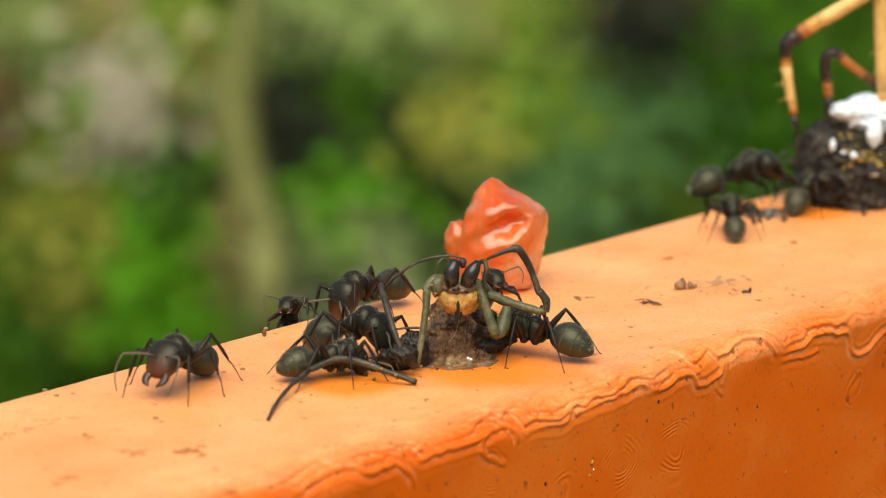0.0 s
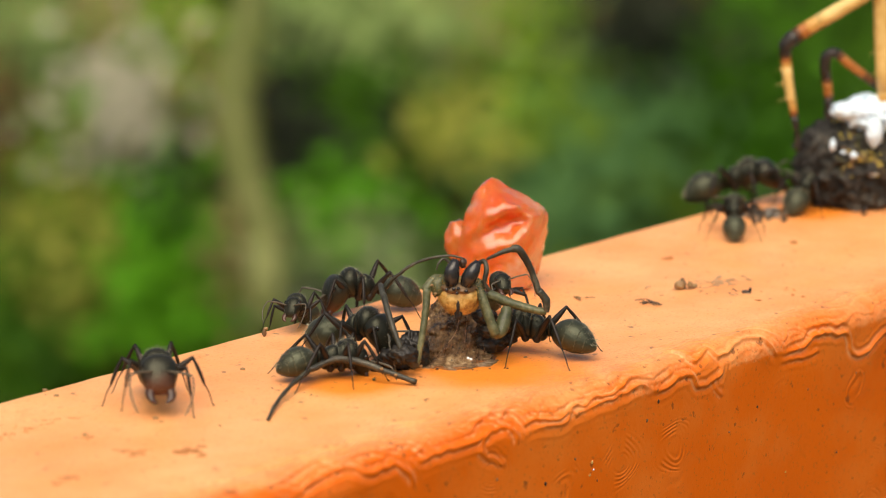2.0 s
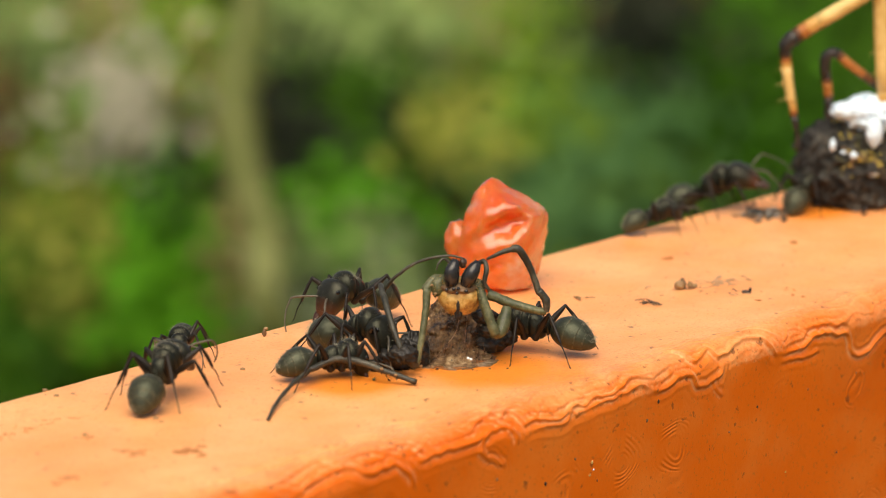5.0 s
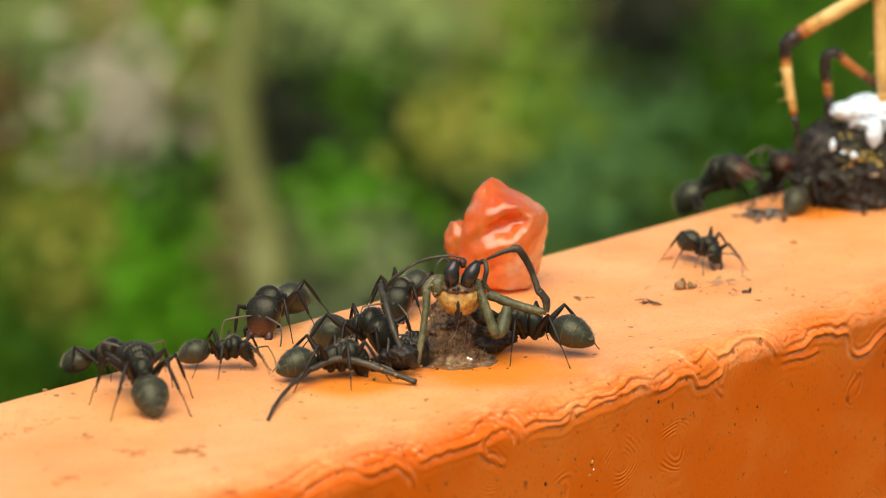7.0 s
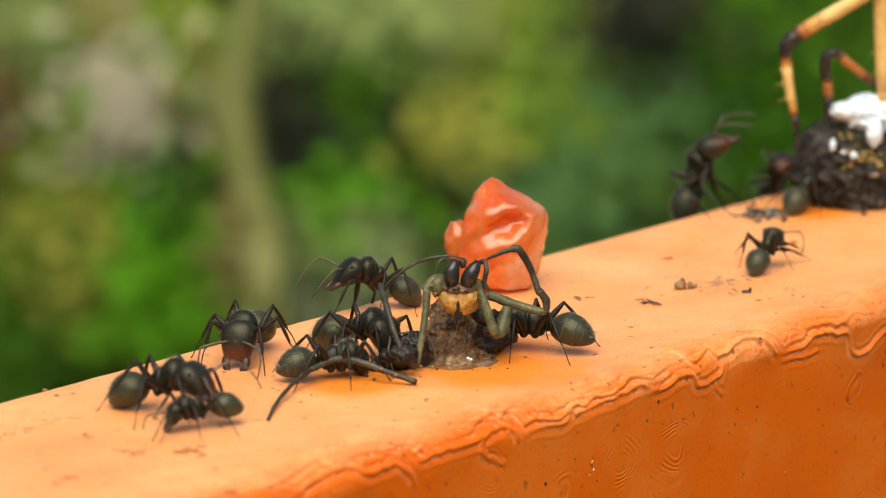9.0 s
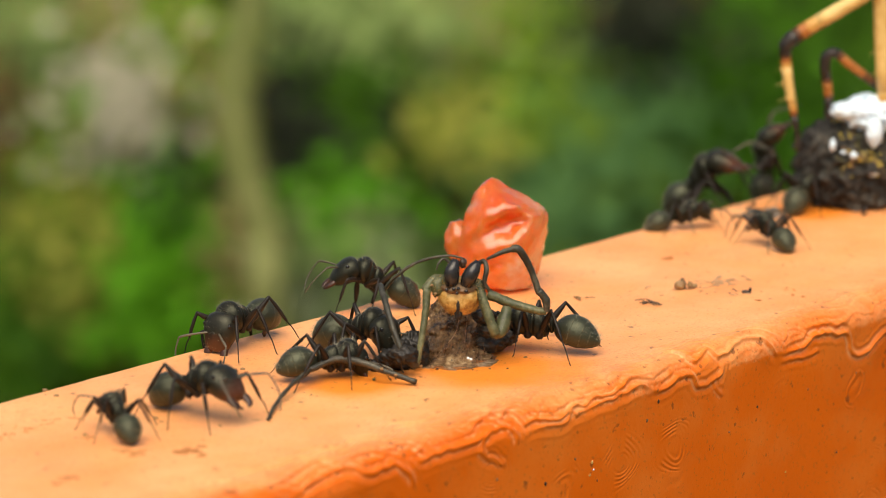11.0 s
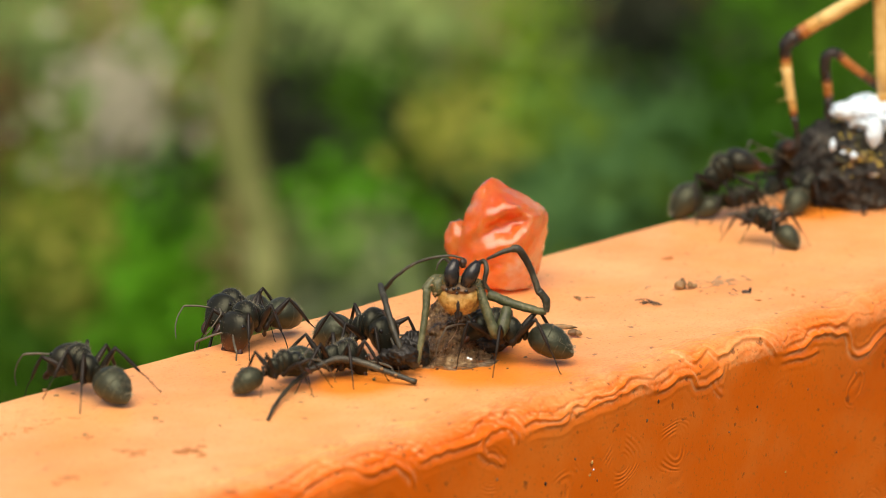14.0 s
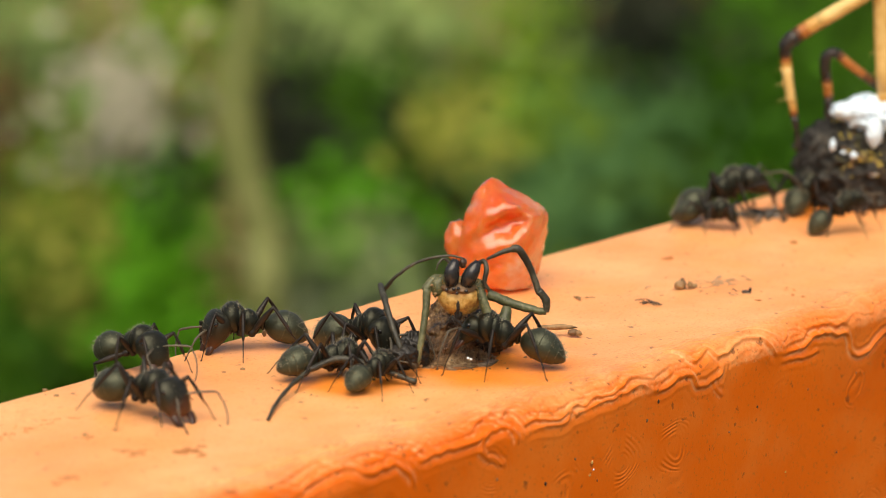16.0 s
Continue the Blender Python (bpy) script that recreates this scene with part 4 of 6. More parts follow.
    leg(DUSK, "severed leg lying on the paint", (((-2.59, -8.15, 0.35), (-4.88, -7.57, 1.00), (-7.34, -6.79, 1.70), (-9.06, -6.39, 2.00)), [0.34, 0.32, 0.40, 0.48]),
        (((-8.71, -6.39, 2.00), (-10.02, -6.78, 1.90), (-11.80, -7.75, 1.30)), [0.44, 0.42, 0.36]),
        (((-11.71, -7.56, 1.30), (-13.27, -10.91, 0.80), (-14.36, -15.39, 0.40), (-14.83, -19.38, 0.20)), [0.34, 0.24, 0.22, 0.18]))
    rnd = random.Random(23)
    for p in ((-2.23, -3.00, 0.39), (-2.38, -3.00, 0.80), (-1.19, -3.00, 0.28), (-0.99, -2.00, 6.67), (-1.29, -2.00, 7.43), (2.95, -3.00, 6.40), (-4.39, -7.95, 0.90), (-5.61, -7.74, 1.40), (-6.28, -6.48, 0.10)):
        part("flake", blob((0.16, 0.15, 0.13), rnd.randint(0, 50), 0.5, 2, 1.3, p), rnd.choice((CRUMB, CRUMB, OLIVE)), spider)


def build_candy():
    chunk = new("jelly_chunk")
    chunk.matrix_basis = facing(24.4, 26.5)
    tagged(chunk, "translucent red-orange jelly-like chunk behind the spider", "food scrap")
    bm = bmesh.new()
    for p in ((-1.28, 0.50, 10.82), (0.79, 1.00, 9.55), (3.02, 0.50, 8.21), (3.99, 0.00, 7.71), (4.44, 0.50, 6.59), (3.63, 0.00, 3.92), (3.37, 0.00, 1.68), (2.59, -1.00, 0.24), (0.49, -3.00, 0.50), (-2.22, -3.00, 0.73), (-4.27, -2.00, 1.32), (-4.59, -1.20, 3.36),
              (-3.94, -0.60, 5.73), (-3.67, -0.40, 7.79), (-2.48, 0.00, 9.76), (-1.92, -3.60, 8.27), (0.71, -3.40, 8.78), (2.72, -2.80, 7.65), (0.70, -4.60, 5.80), (-2.51, -4.20, 4.06), (1.96, -4.00, 3.46),
              (-1.06, 4.00, 8.91), (2.27, 5.00, 6.73), (3.10, 4.00, 1.30), (-2.14, 4.00, 0.74), (-2.70, 4.00, 5.26), (1.46, 4.00, -1.25), (-1.60, 3.00, -0.84)):
        bm.verts.new(p)
    bmesh.ops.convex_hull(bm, input=bm.verts[:])
    loose = [v for v in bm.verts if not v.link_faces]
    bmesh.ops.delete(bm, geom=loose, context="VERTS")
    bmesh.ops.triangulate(bm, faces=bm.faces[:])
    bmesh.ops.subdivide_edges(bm, edges=bm.edges[:], cuts=6, use_grid_fill=True)
    bmesh.ops.smooth_vert(bm, verts=bm.verts[:], factor=0.5, use_axis_x=True, use_axis_y=True, use_axis_z=True)
    for v in bm.verts:
        # a folded hollow below the frosted upper planes, a smaller one lower down
        if v.co.y < 0.5:
            for x, z, rx, rz, deep in ((0.2, 6.7, 2.3, 1.25, 1.5), (-2.2, 5.6, 1.2, 0.8, 0.7), (1.6, 4.4, 1.3, 0.7, 0.6), (-0.6, 3.1, 1.5, 0.6, 0.5)):
                tilt = z + 0.25 * (v.co.x - x)
                v.co.y += deep * max(0.0, 1 - ((v.co.x - x) / rx) ** 2 - ((v.co.z - tilt) / rz) ** 2) ** 0.7
        crease = 1 - abs(noise.noise(v.co * 0.45 + Vector((3, 1, 7))) * 2.2)
        v.co += v.co.normalized() * 0.20 * crease + Vector((1, -1, 1)) * 0.20 * noise.noise(v.co * 1.4 + Vector((5, 5, 5))) + Vector((-1, 1, 1)) * 0.06 * noise.noise(v.co * 3.4)
    part("chunk", bm, CANDY, chunk)
    part("lobe", blob((1.45, 1.6, 2.1), 3, 0.16, 4, 1.1, (-4.25, 0.30, 4.60)), CANDY, chunk, "paler rounded lobe")


# ---- the larger carcass by the far end ----
def build_lump():
    lump = new("spider_carcass")
    lump.matrix_basis = facing(75.8, 22.5)
    tagged(lump, "dark crusted spider carcass with white silk and banded legs", "spider")
    crust = part("crust", blob((6.1, 4.8, 5.2), 14, 0.26, 6, 2.6, (1.70, 3.00, 3.89), -0.1), BARK, lump, "black crusted body")
    part("crust", blob((2.6, 2.6, 3.3), 51, 0.22, 5, 1.9, (-1.9, 2.0, 5.7)), BARK, lump, "black crusted body")
    rnd = random.Random(5)
    body = crust.data
    near = [q for q in body.polygons if q.normal.y < 0.3 and q.center.z > 0.4 * MM]
    for k in range(280):
        q = rnd.choice(near)
        r = rnd.uniform(0.08, 0.26)
        where = q.center / MM + q.normal * rnd.uniform(-0.1, 0.15)
        high = where.x > -1.0 and where.z > 3.4
        pick = rnd.choice((YELLOW, YELLOW, BARK, CRUMB, PITCH)) if high else rnd.choice((BARK, BARK, BARK, PITCH))
        part("flake", blob((r, r, r * 0.7), k, 0.5, 2, 1.3, where), pick, lump)
    # a net of yellowish threads and scales over its upper side
    crown = [q for q in body.polygons if q.normal.y < 0.2 and q.center.z > 4.2 * MM and q.center.x > -0.6 * MM]
    for k in range(90):
        q = rnd.choice(crown)
        at = q.center / MM + q.normal * 0.08
        side = q.normal.orthogonal().normalized()
        side = (side * math.cos(k) + q.normal.cross(side) * math.sin(k)) * rnd.uniform(0.25, 0.8)
        r = rnd.uniform(0.05, 0.12)
        part("thread", limb((at - side, at + q.normal * 0.15, at + side), [r * 0.6, r, r * 0.5], 5, 3, 0.2), rnd.choice((YELLOW, YELLOW, OLIVE, CRUMB)), lump)
    for p, r in (((-1.40, -1.60, 7.28), (0.32, 0.3, 0.7)), ((0.80, -2.00, 6.26), (0.4, 0.3, 0.35)), ((2.95, -2.00, 4.30), (0.6, 0.3, 0.3)), ((-0.29, -2.00, 6.56), (0.3, 0.2, 0.2))):
        part("silk_tuft", blob(r, 9, 0.3, 3, 1.3, p), WHITE, lump)
    part("silk", blob((3.7, 2.9, 2.0), 21, 0.24, 5, 1.6, (3.65, 2.00, 10.07)), WHITE, lump, "white fluffy silk")
    part("silk_sheet", blob((2.2, 1.2, 1.0), 25, 0.28, 4, 1.6, (0.74, 0.50, 10.60)), WHITE, lump, "white fluffy silk")
    part("silk_tail", blob((0.8, 0.8, 1.5), 27, 0.25, 4, 1.4, (3.08, -1.00, 8.44)), WHITE, lump)

    def banded(label, pts, radii, bands):
        """One leg along pts, cut into coloured bands that end at the given shares of its length."""
        line = curve_pts(pts, 8)
        size = [0.84 * float(np.interp(k / (len(line) - 1), np.linspace(0, 1, len(radii)), radii)) for k in range(len(line))]
        root, start = None, 0.0
        for end, stuff in bands:
            ends = [start + (end - start) * k / 6 for k in range(7)]
            here = [Vector([float(np.interp(f * (len(line) - 1), range(len(line)), [p[n] for p in line])) for n in range(3)]) for f in ends]
            bm = tube(bmesh.new(), here, [float(np.interp(f * (len(line) - 1), range(len(line)), size)) for f in ends], 12)
            if root is None:
                root = part("leg", bm, stuff, lump, label)
            else:
                part("band", bm, stuff, root)
            start = end
        return root

    first = banded("yellow and black banded leg",
                   ((-4.86, 0.00, 6.28), (-5.10, 0.00, 8.49), (-5.51, 0.00, 10.81), (-6.05, 0.00, 13.49), (-6.42, 0.00, 16.23), (-6.46, 0.00, 17.60), (-5.57, 0.00, 18.59), (-3.34, 0.00, 20.04), (-1.16, 0.00, 21.36), (1.48, 0.00, 22.93), (5.27, 0.00, 25.45)),
                   [0.30, 0.38, 0.50, 0.64, 0.72, 0.88, 0.98, 0.94, 0.94, 0.92, 0.9],
                   ((0.17, PITCH), (0.185, DUN), (0.20, AMBER), (0.225, HONEY), (0.365, STRAW), (0.385, HONEY), (0.405, AMBER), (0.42, DUN), (0.615, PITCH), (0.635, DUN), (0.665, AMBER), (0.71, HONEY), (1.0, STRAW)))
    banded("dark brown bent leg",
           ((-1.51, 2.00, 8.72), (-1.50, 2.00, 10.69), (-1.64, 2.00, 12.60), (-2.03, 2.00, 14.97), (-1.89, 2.00, 16.20), (-0.93, 2.00, 16.55), (0.42, 2.00, 15.46), (2.88, 2.00, 13.63), (5.35, 2.00, 11.79)),
           [0.55, 0.60, 0.62, 0.64, 0.72, 0.66, 0.60, 0.54, 0.5],
           ((0.19, PITCH), (0.215, DUN), (0.285, AMBER), (0.31, DUN), (0.66, PITCH), (0.70, DUN), (0.84, AMBER), (0.89, DUN), (1.0, PITCH)))
    banded("straw-yellow leg", ((4.40, 1.00, 10.87), (4.00, 1.00, 16.36), (3.70, 1.00, 22.41), (3.48, 1.00, 26.02)), [0.95, 1.02, 1.09, 1.12], ((0.10, HONEY), (1.0, STRAW)))
    bm = bmesh.new()
    rnd = random.Random(2)
    spots = [(Vector((0.03, 0.00, 21.48)) + Vector((k * 0.75 - 3.2, -0.3, -0.9 - k * -0.42)), Vector((0.3, -0.2, -1))) for k in range(7)]
    spots += [(Vector((3.26, 1.00, 21.21)) + Vector((0.05 * k, -0.2, -2.1 * k)), Vector((-1, -0.2, -0.6))) for k in range(4)]
    spots += [(Vector((-6.63, 0.00, 15.32)) + Vector((0.22 * k, -0.2, -1.6 * k)), Vector((-1, -0.2, -0.3))) for k in range(3)]
    bristles(bm, spots, 1.1, rnd, 0.07, 0.3)
    part("spines", bm, STRAW, first, "short stiff spines", smooth=False)
    # crumbs at its foot
    heap = new("debris_heap")
    heap.matrix_basis = facing(67.4, 26.6)
    tagged(heap, "small heap of grey chewed crumbs on the paint", "debris")
    for k in range(90):
        r = rnd.uniform(0.12, 0.42)
        part("crumb", blob((r, r, r * 0.7), k + 60, 0.45, 2, 1.3, (rnd.gauss(0, 1.1), rnd.gauss(0, 1.5), r * 0.4 + max(0, rnd.gauss(0, 0.25)))), rnd.choice((ASH, ASH, BARK, BARK, BROW)), heap)


# ---- crumbs, husks and chips on the paint ----
def build_crumbs():
    rnd = random.Random(17)

    def bit(name, label, where, pieces):
        thing = new(name)
        thing.matrix_basis = facing(where[0], where[1])
        tagged(thing, label, "debris", "scraps on the rail")
        for offset, radii, stuff in pieces:
            part("piece", blob(radii, rnd.randint(0, 90), 0.3, 3, 1.3, offset), stuff, thing)

    # the thin black piece paints the shaded gap between the husk's lobes
    bit("seed_husk", "tan two-lobed husk lying on the paint", (35.3, 13.4, 0.0), [((0, 0, 0.38), (0.50, 0.45, 0.46), CRUMB), ((0.22, 0.2, 0.72), (0.24, 0.22, 0.34), BROW), ((0.48, 0.1, 0.40), (0.10, 0.2, 0.36), PITCH), ((0.98, 0.4, 0.36), (0.26, 0.22, 0.30), CRUMB), ((1.35, 0.5, 0.22), (0.34, 0.22, 0.20), CRUMB), ((0.85, -0.2, 0.10), (0.55, 0.05, 0.05), BROW)])
    def shreds(label, where, count, spread, stuff, size=1.0):
        thing = new("leg_scrap")
        thing.matrix_basis = facing(where[0], where[1])
        tagged(thing, label, "debris", "scraps on the rail")
        for _ in range(count):
            p = Vector((rnd.gauss(0, spread), rnd.gauss(0, spread * 0.8), rnd.uniform(0.03, 0.10)))
            a = rnd.gauss(0, 0.6)
            d = Vector((math.cos(a), math.sin(a) * 1.5, 0)) * rnd.uniform(0.15, 0.55) * size
            part("shred", limb((p - d, p + Vector((0, rnd.gauss(0, 0.1), rnd.uniform(0, 0.1))), p + d), [0.03 * size, rnd.uniform(0.04, 0.09) * size, 0.02 * size], 5, 3, 0.3), stuff, thing)

    shreds("thin dark shreds of insect leg on paint", (29.1, 12.2, 0.0), 9, 0.7, BROW)
    shreds("dark brown shreds near the tan husk", (38.4, 7.8, 0.0), 6, 0.35, PITCH)
    shreds("pale thin shreds lying on the paint", (40.7, 11.4, 0.0), 22, 1.3, FLAKE, 1.2)
    shreds("pale thin shreds near the jelly chunk", (26.2, 18.2, 0.0), 8, 0.9, CRUMB)
    shreds("fine pale shreds along the paint", (44.8, 22.3, 0.0), 5, 1.0, CHIP)
    shreds("fine brown shreds below an ant's foot", (40.9, 4.3, 0.0), 6, 1.4, CHIP)
    shreds("tiny dark flecks strewn about the husk", (35.0, 11.7, 0.0), 14, 2.4, PITCH, 0.5)
    shreds("tiny tan flecks strewn about the husk", (37.2, 12.7, 0.0), 22, 2.2, FLAKE, 0.8)
    shreds("tiny brown flecks between the husk and the carcass", (48.5, 13.5, 0.0), 9, 3.0, BROW, 0.4)
    shreds("tiny brown flecks near the severed leg", (-14.5, 14.6, 0.0), 10, 3.0, BROW, 0.45)
    shreds("tiny brown flecks on the worn paint", (-34.1, 15.7, 0.0), 12, 4.0, BROW, 0.45)
    shreds("thin dark bent scrap of insect leg", (28.8, 12.2, 0.0), 5, 0.35, PITCH, 1.1)
    bit("leg_scrap", "short dark brown scrap of husk", (38.2, 7.6, 0.0), [((0, 0, 0.12), (0.42, 0.13, 0.12), PITCH), ((-0.25, 0.3, 0.12), (0.2, 0.2, 0.12), BROW), ((0.35, 0.1, 0.3), (0.14, 0.1, 0.24), PITCH)])
    bit("leg_joint", "broken brown leg joint behind an ant", (13.3, 9.4, 0.0), [((0.5, 0.4, 0.5), (0.5, 0.4, 0.3), BROW), ((1.0, 0.2, 0.45), (0.3, 0.25, 0.28), CRUMB), ((-1.0, 0.8, 0.9), (1.7, 0.26, 0.26), CRUMB)])
    bit("crumb", "brown crumb on the rail's far edge", (-4.3, 30.7, 0.0), [((0, 0, 0.35), (0.18, 0.18, 0.4), BROW), ((0.15, 0, 0.75), (0.22, 0.15, 0.15), CRUMB)])
    bit("crumb", "tiny brown speck on the paint", (58.8, 16.7, 0.0), [((0, 0, 0.12), (0.4, 0.3, 0.14), CHIP)])
    bit("crumb", "tiny dark scrap below the carcass", (74.5, 18.9, 0.0), [((0, 0, 0.4), (0.25, 0.25, 0.45), PITCH), ((0.2, 0, 0.8), (0.2, 0.15, 0.25), PITCH)])
    for px in ((-30.1, 31.8, 0.0), (-30.7, 29.7, 0.0), (-14.0, 23.9, 0.0), (-37.3, 19.0, 0.0), (-30.0, 18.3, 0.0)):
        bit("crumb", "tiny pale speck on the paint", px, [((0, 0, 0.08), (0.22, 0.16, 0.14), CRUMB)])
    for px, half in (((-38.2, 13.0, 0.0), 0.9), ((-37.0, 12.3, 0.0), 0.4), ((-35.1, 9.7, 0.0), 0.8), ((-34.5, 8.6, 0.0), 1.3), ((-46.8, 10.7, 0.0), 1.1), ((-37.6, 18.3, 0.0), 0.5), ((-40.6, -0.6, 0.0), 0.5)):
        pieces = []
        for _ in range(9):
            r = min(0.34, half * rnd.uniform(0.14, 0.42))
            pieces.append(((rnd.gauss(0, half * 0.6), rnd.gauss(0, half * 0.5), 0.0), (r * 1.3, r * 0.8, rnd.uniform(0.03, 0.07)), CHIP))
        bit("paint_scab", "rust-brown scab in the paint", px, pieces)
    # a crack of broken paint
    for px in ((-42.2, 23.5, 0.0), (-40.9, 23.8, 0.0), (-39.5, 24.0, 0.0), (-38.4, 24.0, 0.0), (-37.2, 24.1, 0.0), (-36.0, 24.4, 0.0), (-34.8, 24.0, 0.0)):
        pieces = [((rnd.gauss(0, 0.45), rnd.gauss(0, 0.3), 0.0), (rnd.uniform(0.08, 0.3), rnd.uniform(0.05, 0.12), 0.06), CHIP) for _ in range(5)]
        bit("paint_crack", "short rust-brown crack in the paint", px, pieces)
    # specks stuck to the front face
    for p, r, stuff in (((-4.3, -2.60, -7.3), 0.16, PITCH), ((11.3, -2.60, -3.3), 0.16, PITCH), ((2.0, -2.60, -6.8), 0.13, STRAW), ((2.2, -2.60, -7.5), 0.10, WHITE), ((1.7, -2.60, -7.9), 0.11, STRAW), ((2.7, -2.60, -8.6), 0.10, PITCH), ((9.7, -2.60, -4.7), 0.14, BROW), ((-0.3, -2.60, -6.0), 0.12, BROW), ((21.9, -2.60, -8.4), 0.12, BROW), ((26.2, -2.60, -6.9), 0.10, PITCH), ((34.2, -2.60, -6.9), 0.10, BROW), ((39.2, -2.60, -14.1), 0.11, PITCH), ((42.1, -2.60, -6.9), 0.10, BROW), ((-6.3, -2.60, -3.8), 0.10, BROW), ((30.9, -2.60, -14.2), 0.12, STRAW), ((-10.7, -2.60, -5.5), 0.10, BROW)):
        speck = new("speck")
        speck.location = Vector(p) * MM + Vector((0, 0, TOP))
        tagged(speck, "tiny speck of dirt stuck to orange paint", "debris", "scraps on the rail")
        part("piece", blob((r, 0.05, r * rnd.uniform(0.7, 1.5)), rnd.randint(0, 90), 0.4, 2, 1.3), stuff, speck)


# ---- shrubs behind ----
def leaf_mesh(bm, base, way, up, length, width, curl):
    """A pointed leaf with a folded midrib; metres."""
    side = way.cross(up).normalized()
    up = side.cross(way).normalized()
    rows = []
    for k in range(6):
        f = k / 5
        half = width * 0.5 * math.sin(math.pi * min(0.97, f * 0.92 + 0.06)) ** 0.8
        mid = base + way * (length * f) - up * (curl * length * f * f)
        rows.append([bm.verts.new(mid + side * half * e + up * (0.18 * half * abs(e))) for e in (-1, 0, 1)])
    for a, b in zip(rows, rows[1:]):
        for k in range(2):
            f = bm.faces.new((a[k], a[k + 1], b[k + 1], b[k]))
            f.smooth = True


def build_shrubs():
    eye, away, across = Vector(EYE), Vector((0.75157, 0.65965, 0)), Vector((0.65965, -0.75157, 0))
    rnd = random.Random(41)
    # the near shrub: single leaves and stems that can be told apart
    shrub = new("shrub")
    foot = eye + away * 3.2
    shrub.location = (foot.x, foot.y, 0)
    tagged(shrub, "leafy green shrub with pale stems, out of focus", "shrub")

    def stem(label, pts, radii):
        line = [Vector(p) - shrub.location for p in pts]
        part("stem", finish("stem", limb(line, radii, 10), STEM, 1.0), None, shrub, label)

    stem("pale olive-beige stem", ((1.806, 1.810, 0.672), (1.795, 1.808, 0.630), (1.781, 1.809, 0.588), (1.771, 1.802, 0.536), (1.770, 1.787, 0.490), (1.772, 1.768, 0.443), (1.768, 1.746, 0.364), (foot.x, foot.y, 0.0)), [0.013, 0.015, 0.017, 0.018, 0.017, 0.017, 0.017, 0.018])
    stem("thin grey-green stem", ((2.264, 2.026, 0.602), (2.229, 2.017, 0.460), (2.207, 2.013, 0.378), (2.191, 1.984, 0.241), (foot.x, foot.y, 0.0)), [0.012, 0.016, 0.016, 0.017, 0.018])
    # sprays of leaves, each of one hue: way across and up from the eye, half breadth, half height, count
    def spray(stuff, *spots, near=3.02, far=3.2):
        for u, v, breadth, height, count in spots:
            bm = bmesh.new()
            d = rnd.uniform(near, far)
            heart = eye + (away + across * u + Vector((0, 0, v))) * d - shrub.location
            for k in range(count * 3):
                a = rnd.gauss(0, 1.0)
                way = (Vector((0, 0, 1)) * math.cos(a) + across * math.sin(a) + away * rnd.uniform(-0.35, 0.35)).normalized()
                up = (-away + Vector((0, 0, 1.1)) + across * rnd.gauss(0, 0.12)).normalized()
                size = rnd.uniform(0.010, 0.020)
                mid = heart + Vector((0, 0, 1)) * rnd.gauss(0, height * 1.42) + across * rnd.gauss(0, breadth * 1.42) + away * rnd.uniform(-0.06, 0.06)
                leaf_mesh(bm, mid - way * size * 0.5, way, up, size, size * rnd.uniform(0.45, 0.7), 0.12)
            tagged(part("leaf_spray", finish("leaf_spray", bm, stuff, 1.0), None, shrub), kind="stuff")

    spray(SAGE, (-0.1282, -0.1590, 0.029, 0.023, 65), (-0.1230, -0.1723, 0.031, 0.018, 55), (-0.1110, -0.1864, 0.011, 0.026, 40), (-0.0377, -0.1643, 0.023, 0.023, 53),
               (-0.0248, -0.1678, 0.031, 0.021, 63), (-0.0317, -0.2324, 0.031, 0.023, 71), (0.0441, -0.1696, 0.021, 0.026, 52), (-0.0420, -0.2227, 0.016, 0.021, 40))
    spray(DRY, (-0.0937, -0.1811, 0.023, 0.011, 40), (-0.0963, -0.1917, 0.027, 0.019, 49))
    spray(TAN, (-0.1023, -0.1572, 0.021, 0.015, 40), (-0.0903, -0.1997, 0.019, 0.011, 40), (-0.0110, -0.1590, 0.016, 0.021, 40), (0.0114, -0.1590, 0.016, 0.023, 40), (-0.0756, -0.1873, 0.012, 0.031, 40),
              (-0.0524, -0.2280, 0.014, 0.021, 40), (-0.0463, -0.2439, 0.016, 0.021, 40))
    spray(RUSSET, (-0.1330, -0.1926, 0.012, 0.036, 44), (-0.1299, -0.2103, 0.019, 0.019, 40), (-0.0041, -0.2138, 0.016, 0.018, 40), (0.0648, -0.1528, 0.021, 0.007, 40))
    # shaded hollows of the shrub, painted as near-black sprays
    spray(GAP_SHADE, (-0.0472, -0.1908, 0.014, 0.039, 51), (-0.0756, -0.2094, 0.015, 0.016, 40), (0.0682, -0.1608, 0.026, 0.023, 59), (-0.1282, -0.2085, 0.011, 0.016, 40))
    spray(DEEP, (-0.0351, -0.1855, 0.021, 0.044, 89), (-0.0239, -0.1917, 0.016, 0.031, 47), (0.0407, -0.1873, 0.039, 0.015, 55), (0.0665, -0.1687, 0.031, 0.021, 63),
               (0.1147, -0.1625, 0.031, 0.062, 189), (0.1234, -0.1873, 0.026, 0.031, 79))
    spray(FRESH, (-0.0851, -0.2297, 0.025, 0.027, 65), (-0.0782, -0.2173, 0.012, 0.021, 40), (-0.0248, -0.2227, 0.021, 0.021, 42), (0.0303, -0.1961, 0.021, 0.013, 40))
